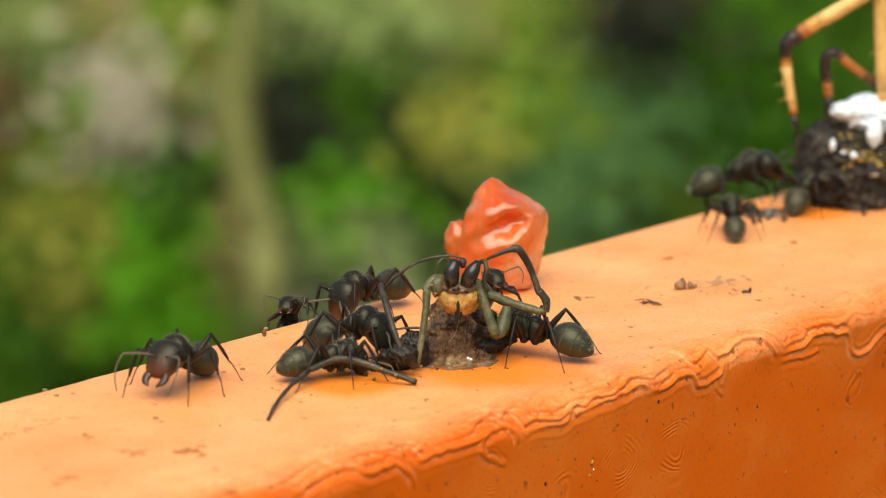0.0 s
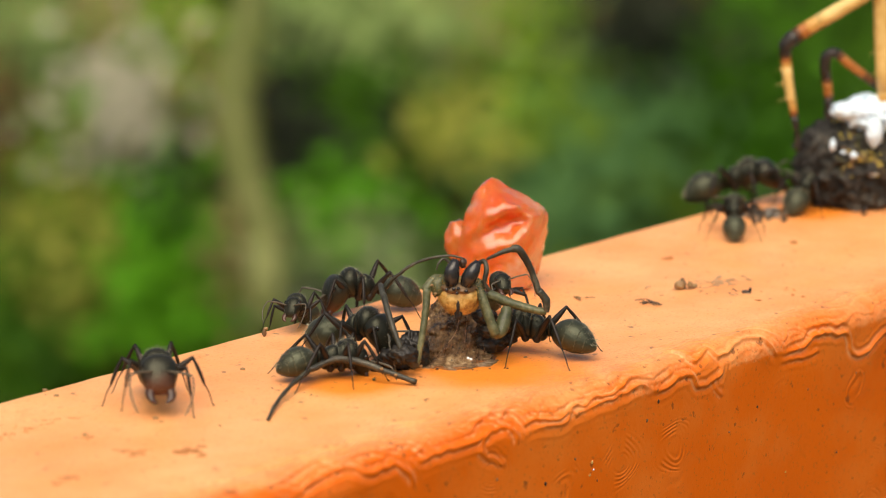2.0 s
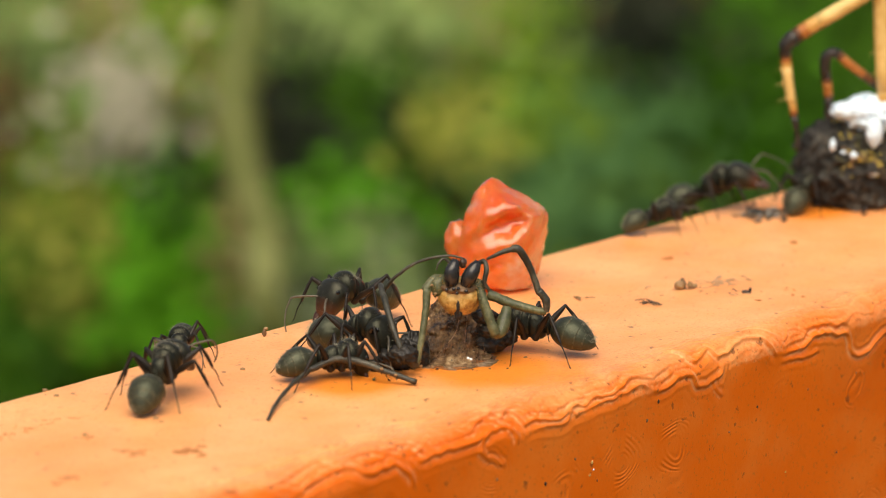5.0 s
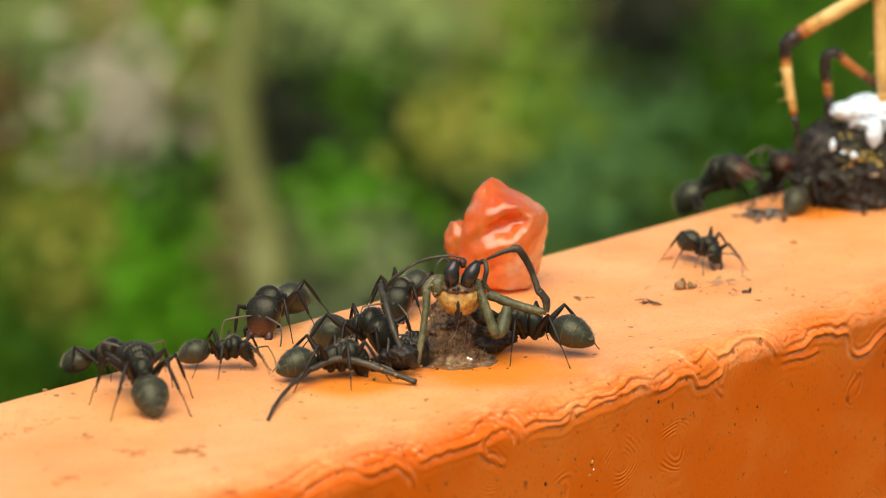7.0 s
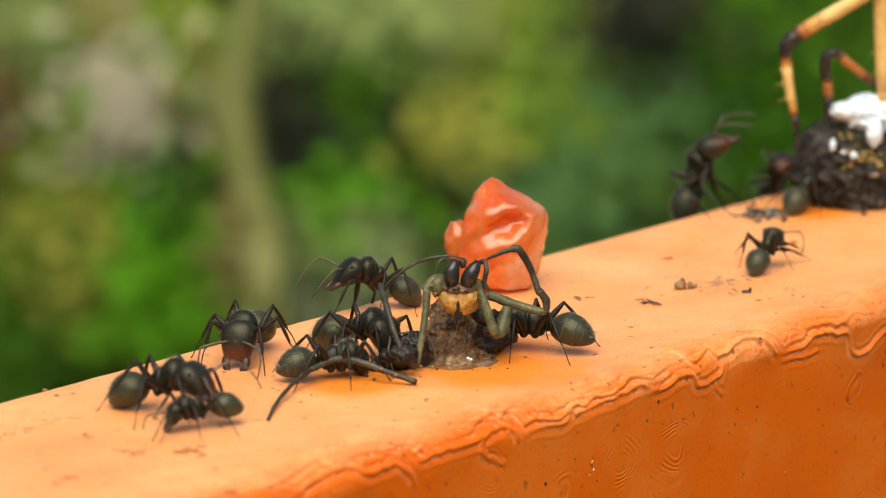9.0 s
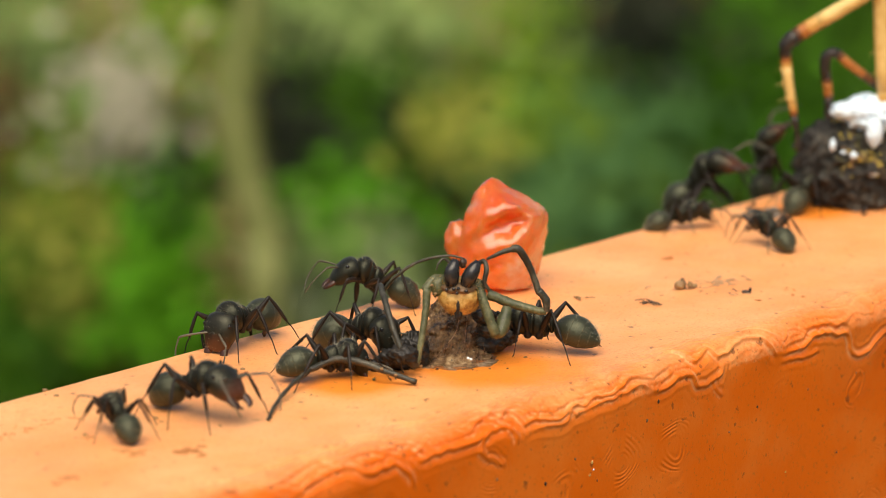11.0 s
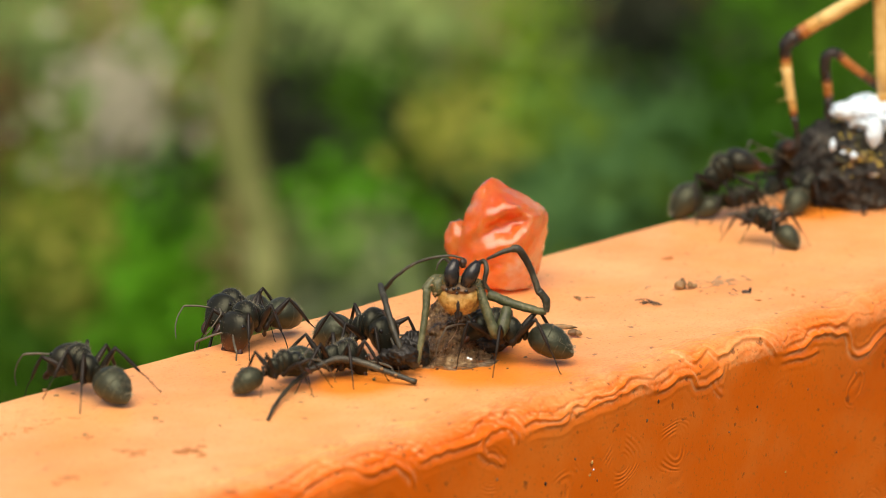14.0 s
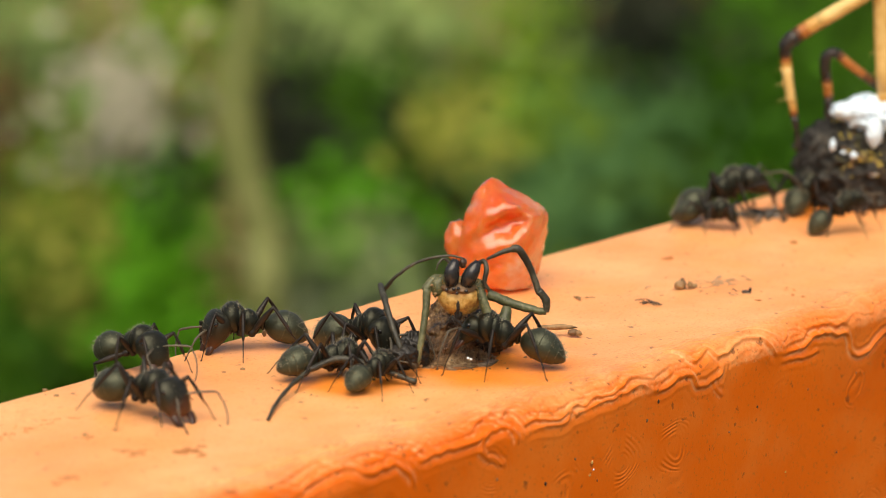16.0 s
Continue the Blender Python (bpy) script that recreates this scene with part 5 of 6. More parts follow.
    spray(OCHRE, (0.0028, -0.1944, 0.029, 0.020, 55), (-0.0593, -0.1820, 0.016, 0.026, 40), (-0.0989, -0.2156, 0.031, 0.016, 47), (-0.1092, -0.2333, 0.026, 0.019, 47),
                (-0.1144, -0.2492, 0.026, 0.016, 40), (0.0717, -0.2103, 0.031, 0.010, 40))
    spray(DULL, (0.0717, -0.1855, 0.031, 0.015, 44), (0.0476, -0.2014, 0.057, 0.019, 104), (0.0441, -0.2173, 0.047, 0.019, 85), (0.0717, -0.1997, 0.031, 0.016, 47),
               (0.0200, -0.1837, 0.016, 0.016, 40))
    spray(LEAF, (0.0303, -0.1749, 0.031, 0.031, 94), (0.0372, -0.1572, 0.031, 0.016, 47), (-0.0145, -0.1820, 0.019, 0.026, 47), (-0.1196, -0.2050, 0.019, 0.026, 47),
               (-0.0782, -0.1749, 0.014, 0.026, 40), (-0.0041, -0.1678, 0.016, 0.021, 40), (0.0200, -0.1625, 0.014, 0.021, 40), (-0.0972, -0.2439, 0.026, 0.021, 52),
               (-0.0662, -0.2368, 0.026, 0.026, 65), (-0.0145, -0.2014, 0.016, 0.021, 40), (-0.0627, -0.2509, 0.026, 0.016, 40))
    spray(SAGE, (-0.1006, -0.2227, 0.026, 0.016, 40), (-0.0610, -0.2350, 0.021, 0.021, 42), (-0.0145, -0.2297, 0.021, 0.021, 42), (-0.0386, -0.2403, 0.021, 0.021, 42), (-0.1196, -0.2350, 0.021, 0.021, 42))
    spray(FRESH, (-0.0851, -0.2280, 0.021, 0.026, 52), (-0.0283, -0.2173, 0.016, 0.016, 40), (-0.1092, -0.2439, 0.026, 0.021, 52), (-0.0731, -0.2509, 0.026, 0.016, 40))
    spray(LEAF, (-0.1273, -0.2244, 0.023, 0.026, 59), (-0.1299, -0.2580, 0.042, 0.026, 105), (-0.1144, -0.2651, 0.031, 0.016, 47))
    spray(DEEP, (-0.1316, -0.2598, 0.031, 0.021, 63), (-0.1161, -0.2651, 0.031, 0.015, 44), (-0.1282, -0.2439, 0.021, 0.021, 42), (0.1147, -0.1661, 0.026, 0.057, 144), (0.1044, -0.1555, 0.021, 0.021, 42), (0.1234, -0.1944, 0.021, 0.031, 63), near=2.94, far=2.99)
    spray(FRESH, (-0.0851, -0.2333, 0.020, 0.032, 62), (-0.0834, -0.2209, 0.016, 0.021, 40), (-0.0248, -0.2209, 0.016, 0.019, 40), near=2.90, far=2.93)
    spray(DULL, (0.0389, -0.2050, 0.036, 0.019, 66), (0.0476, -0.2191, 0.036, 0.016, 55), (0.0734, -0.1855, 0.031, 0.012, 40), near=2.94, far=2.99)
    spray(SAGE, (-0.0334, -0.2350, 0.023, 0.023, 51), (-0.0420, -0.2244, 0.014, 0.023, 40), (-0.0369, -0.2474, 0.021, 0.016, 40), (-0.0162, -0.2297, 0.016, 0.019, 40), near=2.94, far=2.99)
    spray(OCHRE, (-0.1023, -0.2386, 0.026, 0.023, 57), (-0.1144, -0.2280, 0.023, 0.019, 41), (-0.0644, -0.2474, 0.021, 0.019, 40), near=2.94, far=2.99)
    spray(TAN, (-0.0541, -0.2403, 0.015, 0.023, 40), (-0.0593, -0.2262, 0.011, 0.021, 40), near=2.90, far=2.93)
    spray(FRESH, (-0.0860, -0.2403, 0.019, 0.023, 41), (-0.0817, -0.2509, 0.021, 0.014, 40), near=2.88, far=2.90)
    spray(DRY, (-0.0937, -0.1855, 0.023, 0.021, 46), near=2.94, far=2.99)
    spray(GAP_SHADE, (-0.0476, -0.1899, 0.012, 0.036, 44), near=2.94, far=2.99)
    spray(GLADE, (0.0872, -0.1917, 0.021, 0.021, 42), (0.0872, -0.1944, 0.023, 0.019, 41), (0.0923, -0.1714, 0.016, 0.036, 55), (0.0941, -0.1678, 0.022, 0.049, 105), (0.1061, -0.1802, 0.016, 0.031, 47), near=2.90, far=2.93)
    spray(GAP_SHADE, (0.0682, -0.1599, 0.026, 0.021, 52), (0.0596, -0.1555, 0.021, 0.016, 40), near=2.88, far=2.90)
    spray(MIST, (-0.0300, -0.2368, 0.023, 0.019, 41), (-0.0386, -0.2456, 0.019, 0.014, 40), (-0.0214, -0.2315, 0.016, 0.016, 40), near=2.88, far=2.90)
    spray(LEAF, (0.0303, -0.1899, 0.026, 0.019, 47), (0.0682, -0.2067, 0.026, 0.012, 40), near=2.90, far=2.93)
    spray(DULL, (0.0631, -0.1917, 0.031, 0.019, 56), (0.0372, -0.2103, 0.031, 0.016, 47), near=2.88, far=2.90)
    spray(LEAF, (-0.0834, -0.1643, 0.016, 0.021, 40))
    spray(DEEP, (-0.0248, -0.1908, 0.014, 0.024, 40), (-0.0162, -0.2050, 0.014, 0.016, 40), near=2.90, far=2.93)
    # shade of the gap behind the stem, painted as deep green leaves
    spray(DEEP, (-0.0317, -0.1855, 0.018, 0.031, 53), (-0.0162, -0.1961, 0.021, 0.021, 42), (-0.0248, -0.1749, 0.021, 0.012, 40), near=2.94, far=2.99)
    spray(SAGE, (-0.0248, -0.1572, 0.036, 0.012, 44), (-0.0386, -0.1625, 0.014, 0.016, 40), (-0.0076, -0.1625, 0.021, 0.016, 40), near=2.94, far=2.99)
    spray(GAP_SHADE, (-0.0438, -0.1855, 0.010, 0.031, 40), (-0.0386, -0.1979, 0.014, 0.018, 40), (-0.0834, -0.2103, 0.010, 0.012, 40), (-0.0145, -0.1997, 0.008, 0.021, 40), near=2.90, far=2.93)
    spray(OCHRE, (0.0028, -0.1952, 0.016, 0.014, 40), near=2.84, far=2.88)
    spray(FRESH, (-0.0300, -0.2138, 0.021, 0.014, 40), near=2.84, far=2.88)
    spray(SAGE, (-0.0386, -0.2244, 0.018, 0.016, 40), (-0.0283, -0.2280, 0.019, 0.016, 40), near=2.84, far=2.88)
    # the hedge further back, with gaps where one looks into its dark inside
    gaps = [(-0.0451, -0.1911, 0.014, 0.022), (-0.1306, -0.1946, 0.012, 0.018), (-0.0778, -0.2051, 0.008, 0.014), (0.0163, -0.1584, 0.012, 0.010), (0.1091, -0.2103, 0.02, 0.012)]
    for name, stuff, count, near, deep, size in (("hedge_leaves", LEAF, 42000, 3.5, 0.9, 0.026), ("hedge_leaves", DULL, 4600, 3.55, 0.7, 0.026), ("hedge_leaves", OCHRE, 5600, 3.5, 0.7, 0.025)):
        bm = bmesh.new()
        for _ in range(count):
            p = eye + away * (near + deep * rnd.random()) + across * (rnd.gauss(0, 0.42) if rnd.random() < 0.85 else rnd.gauss(0, 1.8))
            off = (p - eye).dot(across)
            p.z = rnd.uniform(-0.02, 0.74 + 0.22 * noise.noise(p * 2.0))
            reach = (p - eye).dot(away)
            if any(((off / reach - u) / ru) ** 2 + (((p.z - eye.z) / reach - v) / rv) ** 2 < 1 for u, v, ru, rv in gaps) and rnd.random() < 0.85:
                continue
            way = Vector((rnd.gauss(0, 1), rnd.gauss(0, 1), rnd.gauss(-0.2, 0.8))).normalized()
            up = (-away * 0.5 + Vector((rnd.gauss(0, 0.6), rnd.gauss(0, 0.6), 1))).normalized()
            leaf_mesh(bm, p, way, up, size * rnd.uniform(0.6, 1.3), size * rnd.uniform(0.3, 0.55), rnd.uniform(0, 0.4))
        tagged(new(name, finish(name, bm, stuff, 1.0)), "blurred hedge foliage behind the rail", "foliage", kind="stuff")


build_ground()
build_rail()
build_spider()
build_candy()
build_lump()
build_crumbs()
build_shrubs()
build_ants()


# ---- what moves ----
def course(rows):
    """A smooth course through rows of (seconds, x, y, z, heading, pitch): a function of time."""
    a = np.array(rows, float)
    t, v = a[:, 0], a[:, 1:]
    slope = np.zeros_like(v)
    for i in range(1, len(t) - 1):
        before, after = (v[i] - v[i - 1]) / (t[i] - t[i - 1]), (v[i + 1] - v[i]) / (t[i + 1] - t[i])
        slope[i] = np.where(before * after > 0, 2 * before * after / (before + after + 1e-12 * np.sign(before + after) + 1e-15), 0.0)

    def place(s):
        i = int(np.clip(np.searchsorted(t, s, side="right") - 1, 0, len(t) - 2))
        h = t[i + 1] - t[i]
        f = min(1.0, max(0.0, (s - t[i]) / h))
        return ((1 + 2 * f) * (1 - f) ** 2 * v[i] + f * (1 - f) ** 2 * h * slope[i] + f * f * (3 - 2 * f) * v[i + 1] + f * f * (f - 1) * h * slope[i + 1])
    return place


def body_pose(q, size):
    """The ant's pose: it pitches about a point at the height of its thorax."""
    lift = 2.4 * size
    turn = Euler((0, -radians(q[4]), radians(q[3]))).to_matrix().to_4x4()
    return Matrix.Translation((q[0] * MM, q[1] * MM, TOP + (q[2] + lift) * MM)) @ turn @ Matrix.Translation((0, 0, -lift * MM))


def thin_out(rows):
    """Drop rows between equal neighbours."""
    keep = [rows[0]]
    for a, b, c in zip(rows, rows[1:], rows[2:]):
        same = all((x[1].translation - b[1].translation).length < 2e-6 and x[1].to_quaternion().rotation_difference(b[1].to_quaternion()).angle < 0.004 for x in (a, c))
        if not same:
            keep.append(b)
    keep.append(rows[-1])
    return keep


def crawl(ant, rows, stoop=None):
    """Key an ant's body along its course, its feet in steps on the rail, its head and feelers."""
    size = ant["size"]
    place = course(rows)
    times = [k * 0.1 for k in range(161)]
    poses = [body_pose(place(s), size) for s in times]
    walk(ant["thing"], thin_out(list(zip(times, poses))))
    seed = rows[0][1] * 3.7 + rows[-1][2]

    def ground_spot(k, local):
        p = poses[min(k, 160)] @ (Vector(local) * size * MM)
        q = place(times[min(k, 160)])
        if q[2] > -2.5:
            p.z = TOP + 0.00003
            if p.y > WIDE * MM:
                p.z -= min(0.004, (p.y - WIDE * MM) * 1.5)
                p.y = WIDE * MM + 0.0001
        return p

    for leg, shin, i, side in ant["legs"]:
        hinge, foot, thigh, low = LEGS[i]
        hinge, foot = Vector((hinge[0], hinge[1] * side, hinge[2])), Vector((foot[0], foot[1] * side, 0))
        turn = (i + (side > 0)) % 2
        at, swing = ground_spot(0, foot), 0
        leg_rows, shin_rows = [], []
        for k, s in enumerate(times):
            goal = ground_spot(k + 1, foot)
            here = at
            if swing:
                at = here = ground_spot(k, foot) + (goal - ground_spot(k - 1, foot)) * 0.8
                here = at
                swing = 0
            else:
                off = (goal - at).length / (size * MM)
                if off > 2.2 or (off > 0.7 and k % 2 == turn):
                    here = (at + goal) * 0.5 + Vector((0, 0, 0.7 * size * MM))
                    swing = 1
            v = poses[k].inverted() @ here / (size * MM) - hinge
            angle = math.atan2(v.y, v.x)
            if side > 0:
                angle = min(2.9, max(0.15, angle)) if v.y > -0.3 else (0.15 if v.x > 0 else 2.9)
            else:
                angle = max(-2.9, min(-0.15, angle)) if v.y < 0.3 else (-0.15 if v.x > 0 else -2.9)
            r = math.hypot(v.x, v.y)
            d = min(thigh + low - 0.05, max(low - thigh + 0.25, math.hypot(r, v.z)))
            rise = math.atan2(v.z, r)
            a = math.acos((thigh ** 2 + d * d - low ** 2) / (2 * thigh * d))
            b = math.acos((low ** 2 + d * d - thigh ** 2) / (2 * low * d))
            turned = Euler((0, -(rise + a), angle)).to_matrix().to_4x4()
            leg_rows.append((s, Matrix.Translation(hinge * MM) @ turned))
            shin_rows.append((s, Matrix.Translation((thigh * MM, 0, 0)) @ Euler((0, a + b, 0)).to_matrix().to_4x4()))
        walk(leg, thin_out(leg_rows))
        walk(shin, thin_out(shin_rows))
    nod = []
    for k in range(41):
        s = k * 0.4
        w = [noise.noise(Vector((s * 0.9, seed, j * 5.0))) for j in range(3)]
        nod.append((s, pose(NECK[0] * MM, 0, NECK[2] * MM, 5 * w[2], ant["bow"] + 10 * w[0] + (np.interp(s, stoop[0], stoop[1]) if stoop else 0), 14 * w[1])))
    walk(ant["head"], nod)
    for j, feeler in enumerate(ant["feelers"]):
        home = feeler.matrix_basis.translation.copy()
        sway = []
        for k in range(65):
            s = k * 0.25
            w = [noise.noise(Vector((s * 1.7, seed + j * 9.1, n * 4.0))) for n in range(2)]
            sway.append((s, Matrix.Translation(home) @ pose(0, 0, 0, 0, -12 + 30 * w[0], 26 * w[1])))
        walk(feeler, sway)


def motions():
    rows = [
        (0, -21.5, 23.7, 0.4, 197, 12), (0.5, -22.3, 22.7, 0.5, 204, 12), (1, -23.1, 23.8, 0.2, 197, 8),
        (1.5, -24.0, 24.3, 0.2, 209, 9), (2, -26.4, 21.8, 0.5, 228, 12), (2.5, -28.0, 20.1, 0.2, 305, 7),
        (3, -26.4, 21.0, 0.4, 357, 11), (3.5, -24.6, 19.7, 0.8, 340, 18), (4, -25.6, 20.3, 0.5, 360, 12),
        (6.3, -26.9, 22.0, 0.5, 402, 13), (6.5, -26.8, 22.0, 0.4, 403, 12), (7, -27.7, 22.2, 0.5, 418, 12),
        (7.5, -25.5, 22.5, 0.1, 385, 6), (8, -25.8, 20.4, 0.5, 334, 13), (8.5, -27.6, 19.1, 0.0, 311, 2),
        (9, -28.4, 19.0, 0.4, 287, 12), (9.2, -29.2, 18.9, 0.5, 272, 13), (11.3, -26.6, 15.9, 0.4, 272, 12),
        (11.5, -26.2, 15.6, 0.4, 273, 12), (12, -24.5, 15.8, 0.2, 324, 8), (12.5, -25.6, 18.6, 0.3, 411, 9),
        (13, -25.8, 19.0, 0.1, 472, 7), (13.5, -28.5, 21.1, 0.3, 469, 9), (14, -28.9, 27.6, -0.0, 444, 5),
        (14.5, -30.0, 27.1, 0.2, 448, 8), (15, -30.4, 27.4, 0.0, 486, 3), (15.25, -30.8, 27.3, 0.0, 503, 4),
        (15.5, -32.3, 25.7, -0.0, 606, 3), (15.75, -28.9, 23.7, -0.0, 642, -0), (16, -29.9, 19.7, -0.0, 634, -1),]
    crawl(ANTS["L1"], rows, stoop=((0, 12.2, 12.9, 13.2, 14.0, 16), (-6, -6, 14, 12, -6, -6)))
    rows = [
        (0, 2.6, 34.0, -1.5, 213, 40), (0.5, 2.4, 33.8, -0.9, 215, 40), (1, 2.4, 32.6, -0.3, 213, 33),
        (1.5, 1.6, 31.6, 0.0, 208, 25), (2, -0.0, 30.3, 0.1, 204, 19), (2.5, 1.0, 32.0, -0.0, 195, 3),
        (3, -0.7, 32.3, -0.0, 180, -3), (3.5, -8.8, 31.8, 0.0, 220, -2), (4, -10.7, 30.6, -0.0, 205, -2),
        (6.3, -17.9, 31.4, 0.1, 259, 7), (6.5, -17.8, 31.3, -0.0, 263, 3), (7, -14.9, 25.4, -0.0, 306, -1),
        (7.5, -12.5, 23.5, -0.0, 334, 1), (8, -13.1, 24.7, 0.4, 263, 13), (8.5, -17.7, 19.8, 0.0, 222, -2),
        (9, -29.8, 13.6, -0.0, 156, -6), (9.2, -30.4, 13.6, -0.2, 158, -0), (9.7, -34.6, 11.6, 0.0, 165, 0), (10.4, -38.0, 14.0, 0.1, 110, 4), (11.3, -33.5, 19.1, 0.3, 55, 11),
        (11.5, -31.4, 22.2, 0.2, 53, 9), (12, -20.3, 31.1, 0.0, -41, 3), (12.5, -18.2, 30.4, -0.1, -27, 1),
        (13, -18.3, 21.5, -0.0, -80, 4), (13.5, -19.6, 18.0, -0.0, -70, -5), (14, -17.5, 16.6, 0.4, -31, 13),
        (14.25, -14.2, 16.7, 0.0, -16, 4), (14.5, -12.9, 12.6, 0.0, -38, 4), (14.75, -13.1, 11.2, 0.1, 1, 8),
        (15, -10.9, 10.8, 0.0, 10, 4), (16, -10.6, 11.3, -0.0, 8, 1),]
    crawl(ANTS["S"], rows)
    rows = [
        (0, -75.0, 24.0, 0.0, -49, 0), (5.2, -75.0, 24.0, 0.0, -49, 0), (6.3, -31.2, 29.4, -0.0, 8, -4),
        (6.5, -30.1, 28.9, -0.0, 0, -6), (7, -24.0, 31.1, 0.2, -74, 10), (7.5, -10.7, 33.8, -0.0, -27, 4),
        (8, -7.8, 33.5, 0.0, -55, 8), (8.5, -1.2, 31.7, -0.0, -31, 5), (8.8, 4.0, 36.5, -6.0, -39, -10),
        (9.3, 6.0, 37.5, -14.0, -39, -20), (16, 6.0, 37.5, -14.0, -39, -20),]
    crawl(ANTS["T"], rows)
    rows = [
        (0, 8.2, 29.7, -0.0, 176, -1), (0.5, 7.1, 29.5, -0.0, 152, -1), (1, 6.7, 28.1, -0.0, 151, -1),
        (1.5, 8.4, 29.5, 0.0, 156, 5), (2, 8.2, 29.8, -0.0, 144, 3), (2.5, 8.0, 29.3, 0.0, 133, 0), (3, 8.1, 29.0, -0.0, 138, 2),
        (3.5, 6.9, 26.5, 0.6, 170, 14), (4, 7.3, 26.4, 1.4, 189, 27), (6.3, -0.7, 29.5, 0.0, 155, -20),
        (6.5, -0.6, 30.2, -0.0, 184, -3), (7, -1.5, 31.9, -0.0, 199, 0), (7.5, -0.0, 32.6, -0.0, 204, 1),
        (8, 1.1, 32.3, -0.0, 199, -2), (8.5, -5.6, 26.7, 0.1, 202, 2), (9, -11.0, 26.2, 0.3, 208, 5),
        (9.2, -10.2, 27.4, 0.2, 204, 6), (11.3, -7.6, 30.2, -0.0, 187, -1), (11.5, -7.0, 30.2, -0.0, 197, 4),
        (12, -6.1, 31.5, -0.0, 186, 5), (12.5, -5.8, 31.2, 0.1, 179, 7), (13, -5.6, 31.6, -0.0, 180, 0),
        (13.5, -6.2, 31.0, -0.0, 184, 4), (14, -6.8, 29.2, -0.0, 181, -2), (14.5, -7.5, 28.6, -0.0, 179, 3),
        (14.75, -9.9, 29.6, -0.0, 164, -1), (15, -9.2, 29.8, -0.0, 148, 0), (15.5, -9.5, 29.2, 0.0, 134, 2),
        (16, -8.6, 28.6, 0.0, 142, 3),]
    crawl(ANTS["M"], rows)
    rows = [
        (0, 26.0, 37.0, -12.0, 101, 0), (5.5, 26.0, 37.0, -12.0, 101, 0), (6.3, 11.0, 26.7, -0.0, 204, -5),
        (7, 10.6, 26.8, -0.0, 201, -6), (8, 9.8, 26.9, -0.0, 205, 1), (8.5, 12.5, 29.7, -0.0, 182, 0),
        (9, 10.0, 29.8, 0.9, 147, 21), (9.2, 10.2, 30.3, 0.8, 147, 19), (11.3, 9.6, 29.7, 0.9, 142, 21),
        (11.5, 7.5, 27.1, 1.3, 188, 29), (12, 6.8, 26.7, 0.9, 197, 20), (12.5, -0.9, 30.5, -0.0, 182, 5),
        (13, -1.5, 32.2, 0.0, 183, 6), (13.5, -4.8, 31.4, 0.0, 190, 6), (14, -4.9, 33.4, 0.3, 191, 10),
        (14.5, -8.6, 32.7, -0.0, 174, -0), (14.75, -9.5, 36.1, -0.0, 182, 2), (15, -13.7, 35.1, -0.0, 185, -3),
        (15.25, -18.2, 33.9, -0.0, 194, 5), (15.5, -20.2, 33.7, -0.0, 192, 5), (15.75, -20.7, 33.2, 0.1, 232, 6),
        (16, -20.3, 31.1, 0.2, 268, 8),]
    crawl(ANTS["D2"], rows)
    rows = [
        (0, -4.8, 19.0, 0.6, 280, 11), (3.5, -5.0, 18.5, 0.6, 278, 9), (9, -4.3, 18.6, 0.5, 274, 8),
        (16, -4.3, 18.5, 0.5, 272, 8),]
    crawl(ANTS["C"], rows)
    rows = [
        (0, -10.6, 16.3, -0.6, -25, -7), (8, -10.7, 16.1, -0.6, -29, -6), (16, -10.5, 16.4, -0.6, -23, -8),]
    crawl(ANTS["B"], rows)
    rows = [
        (0, 6.3, 7.5, -0.0, 103, 0), (1.5, 6.8, 7.8, -0.0, 106, -1), (3.5, 7.2, 8.2, -0.0, 108, -1), (7, 7.5, 8.7, -0.0, 108, -4),
        (9, 8.0, 9.1, -0.0, 109, -4), (12.5, 7.7, 8.2, -0.0, 117, -0), (13, 7.3, 8.5, -0.0, 108, -2),
        (13.5, 5.0, 7.9, 0.2, 122, 4), (14, 3.2, 7.7, 0.5, 123, 6), (14.5, 2.5, 6.9, 0.5, 124, 6), (15, 2.8, 7.6, 0.5, 124, 7),
        (15.5, 2.3, 7.3, 0.6, 126, 8), (16, 1.6, 7.2, 0.6, 123, 8),]
    crawl(ANTS["E"], rows)
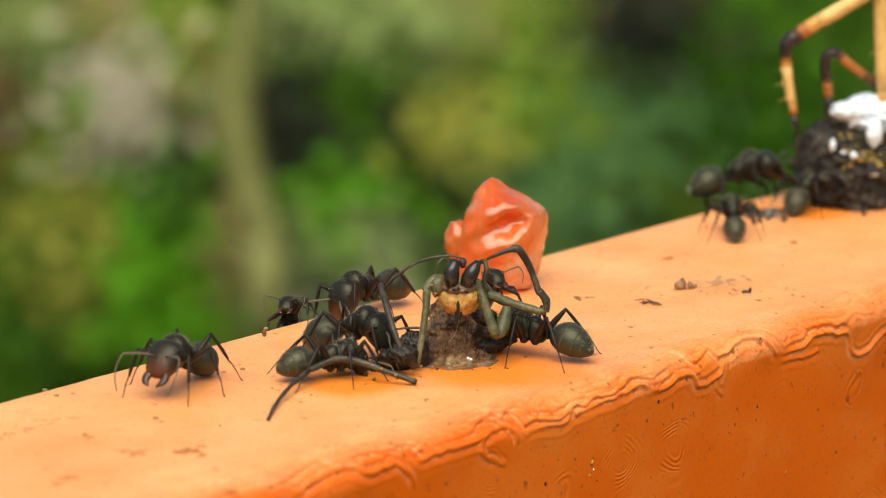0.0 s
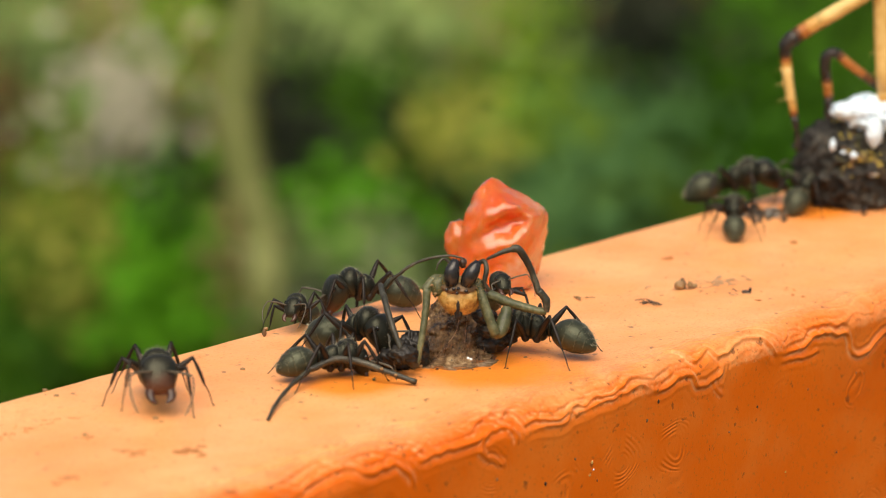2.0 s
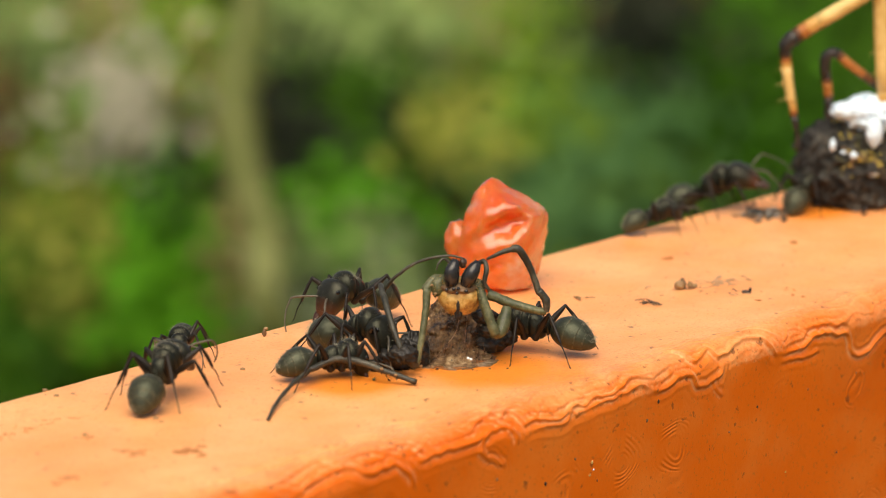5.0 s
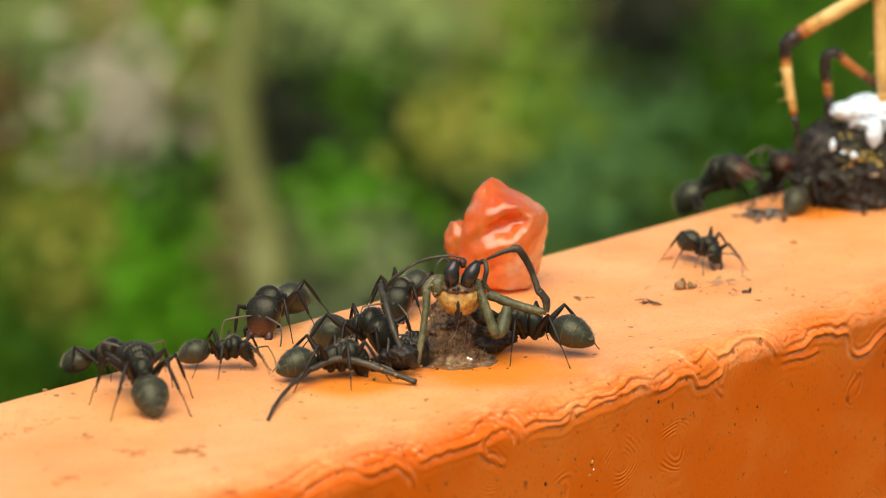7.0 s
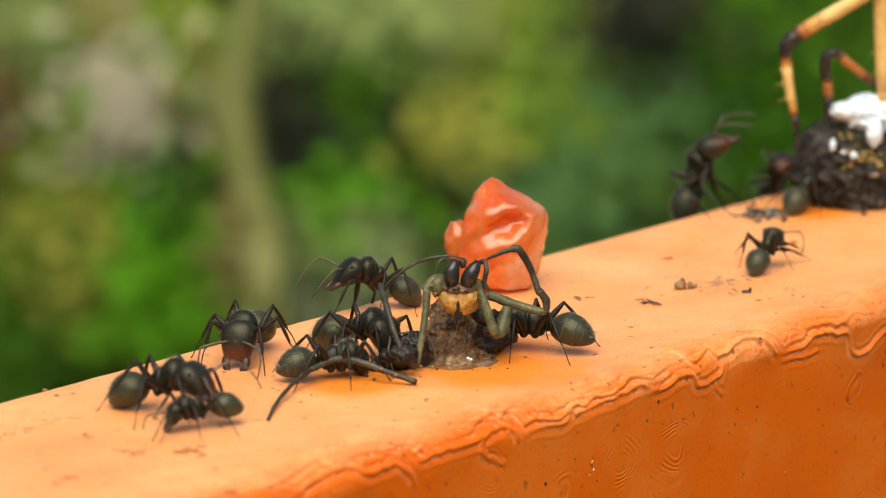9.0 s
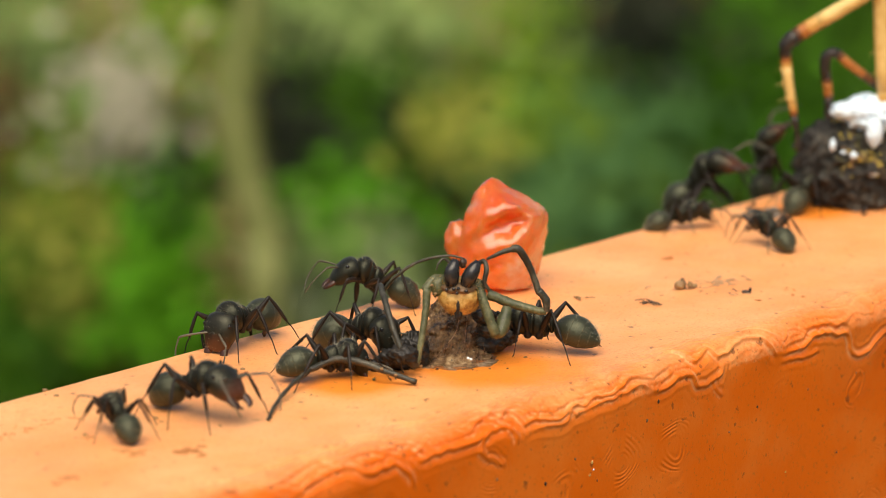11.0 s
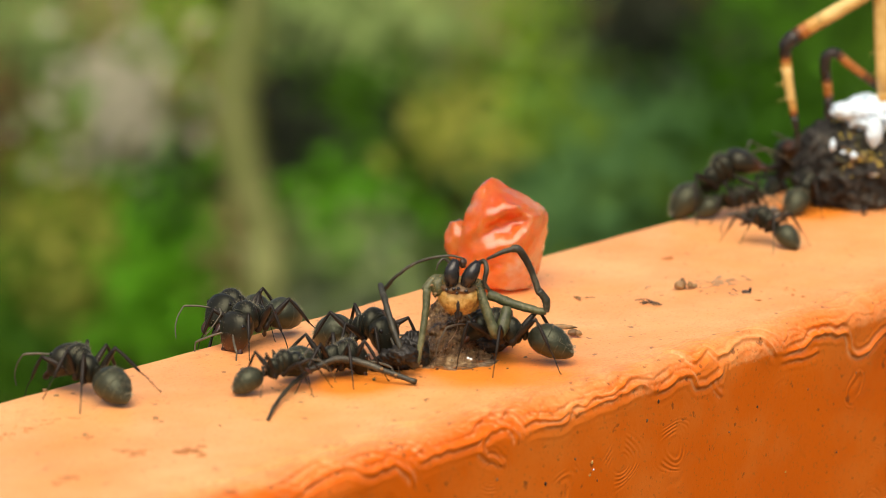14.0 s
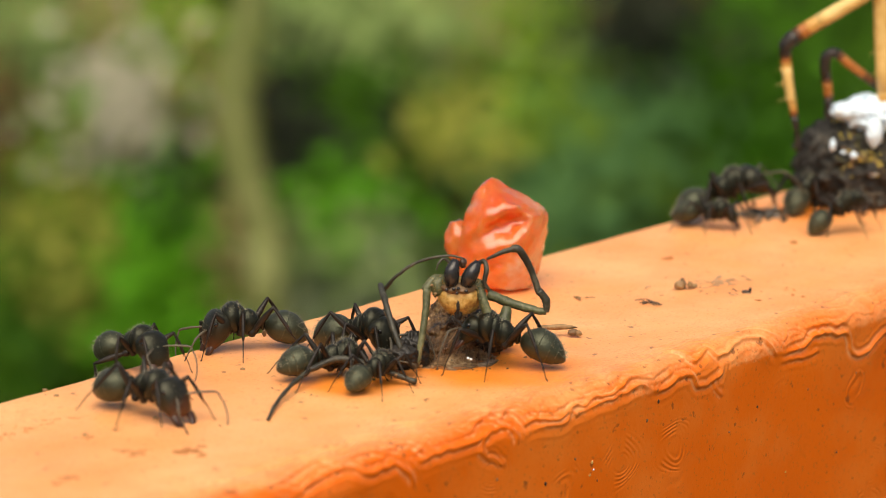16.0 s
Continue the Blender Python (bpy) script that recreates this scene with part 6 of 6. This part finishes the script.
    rows = [
        (0, 57.4, 23.5, 0.6, 42, 18), (0.5, 57.4, 23.4, 0.8, 40, 22), (1.5, 57.8, 23.8, 0.6, 38, 17),
        (2.5, 57.2, 23.2, 0.7, 39, 18), (3, 56.2, 27.4, 0.3, 96, 12), (3.5, 57.1, 31.2, 0.3, 18, 11),
        (4, 55.7, 32.9, 0.3, 17, 10), (6.3, 49.7, 23.4, -0.0, -108, -11), (6.5, 46.0, 21.4, 0.0, -134, -20),
        (7, 45.1, 18.0, -0.0, -111, -7), (7.5, 44.0, 14.8, 0.0, -142, -10), (8, 44.3, 12.8, 0.2, -101, 9),
        (8.5, 42.4, 11.2, 0.5, -107, 15), (9, 47.3, 11.7, 0.6, 11, 17), (9.2, 52.6, 15.8, 0.3, 22, 11),
        (11.3, 56.6, 18.1, 0.1, 77, 8), (11.5, 57.5, 18.9, 0.2, 83, 8), (12, 58.3, 19.5, 0.4, 86, 13),
        (12.5, 59.0, 19.4, 1.0, 61, 25), (13, 58.3, 19.3, 0.9, 66, 23), (13.5, 56.5, 19.2, 0.3, 83, 11),
        (14, 56.6, 18.3, 0.4, 86, 14), (14.5, 59.6, 17.8, 0.3, 15, 10), (15, 60.4, 17.3, 0.4, 4, 13),
        (15.5, 61.4, 16.8, 0.9, -26, 24), (16, 65.7, 15.9, 0.9, -28, 23),]
    crawl(ANTS["G"], rows)
    rows = [
        (0, 73.3, 34.4, 0.3, -34, 9), (0.5, 71.0, 32.5, 0.5, -36, 11), (1, 69.8, 32.0, 0.4, -39, 10),
        (1.5, 70.5, 32.6, 0.1, -38, 5), (2.5, 70.1, 32.5, 0.4, -43, 10), (3.5, 72.6, 33.6, 0.2, -34, 7),
        (4, 68.5, 33.3, -0.0, -26, 4), (6.3, 64.4, 32.3, 0.2, -123, 44), (6.5, 64.9, 32.7, 0.2, -124, 43),
        (7, 70.5, 36.0, -0.5, -89, 31), (7.5, 71.2, 36.1, -0.6, -75, 29), (8, 69.2, 36.0, -0.3, -88, 34),
        (8.5, 67.2, 35.2, -0.1, -91, 39), (9, 65.9, 34.8, 1.0, -65, 63), (9.2, 65.9, 35.1, 1.1, -60, 66),
        (11.3, 69.5, 37.0, -0.2, -89, 36), (12, 69.6, 37.5, -0.0, -98, 39), (12.5, 70.5, 37.2, -0.3, -90, 34),
        (13, 72.9, 38.3, -0.6, -70, 29), (13.5, 63.3, 30.5, 0.8, -26, 16), (14, 63.3, 30.5, 1.6, -32, 28),
        (14.5, 62.7, 30.5, 0.6, -24, 14), (15, 61.9, 28.8, 0.9, -39, 18), (16, 63.1, 29.0, 0.7, -27, 14),]
    crawl(ANTS["H"], rows)
    rows = [
        (0, 92.0, 38.0, -14.0, 11, 30), (5, 92.0, 38.0, -14.0, 11, 30), (6.3, 78.9, 33.4, -0.6, -138, 34),
        (7, 78.8, 33.3, -0.3, -128, 41), (8, 78.9, 33.3, -0.2, -127, 44), (9, 77.7, 32.6, -0.3, -127, 41),
        (11.3, 79.3, 35.7, 0.8, -61, 81), (12.5, 81.8, 36.7, 0.8, -60, 79), (13, 79.9, 35.9, 0.8, -60, 80),
        (13.5, 79.6, 34.8, 0.7, -69, 74), (14, 78.6, 32.6, 0.4, -113, 58), (14.5, 76.7, 30.9, 0.1, -129, 50),
        (15.2, 92.0, 38.0, -10.0, 11, 40), (16, 92.0, 38.0, -12.0, 11, 30),]
    crawl(ANTS["J"], rows)
    rows = [
        (0, 50.0, 37.0, -14.0, -29, 0), (9.4, 50.0, 37.0, -14.0, -29, 0), (10.4, 56.0, 34.0, -3.0, -49, 10),
        (11.3, 56.9, 27.7, 0.1, -29, 7), (11.5, 57.1, 27.4, 0.1, -22, 8), (12, 61.5, 28.6, -0.0, -28, 1),
        (12.5, 62.0, 29.9, 0.0, -33, 6), (13, 62.3, 29.4, -0.0, -25, -0), (13.5, 64.0, 28.9, -0.0, -29, 5),
        (14, 64.3, 28.6, 0.1, -34, 6), (14.5, 63.2, 27.7, 0.0, -42, 3), (15, 60.0, 26.7, 0.0, -45, -5),
        (15.5, 58.7, 26.1, 0.0, -57, -5), (16, 58.7, 27.2, 0.0, -67, -2),]
    crawl(ANTS["N"], rows)
    rows = [
        (0, 72.9, 25.1, 0.3, 14, 11), (8, 73.3, 25.4, 0.3, 12, 12), (16, 72.9, 25.1, 0.3, 14, 11),]
    crawl(ANTS["I"], rows)
    rows = [
        (0, 14.4, 19.7, 1.3, 242, 34), (1.5, 14.4, 18.8, 1.2, 236, 32), (2.5, 14.9, 19.1, 1.1, 237, 29),
        (3, 15.4, 19.2, 0.8, 234, 23), (3.5, 27.0, 34.0, -2.0, 251, 10), (4, 24.0, 36.0, -8.0, 251, 0),
        (16, 24.0, 36.5, -12.0, 251, 0),]
    crawl(ANTS["K"], rows)


motions()
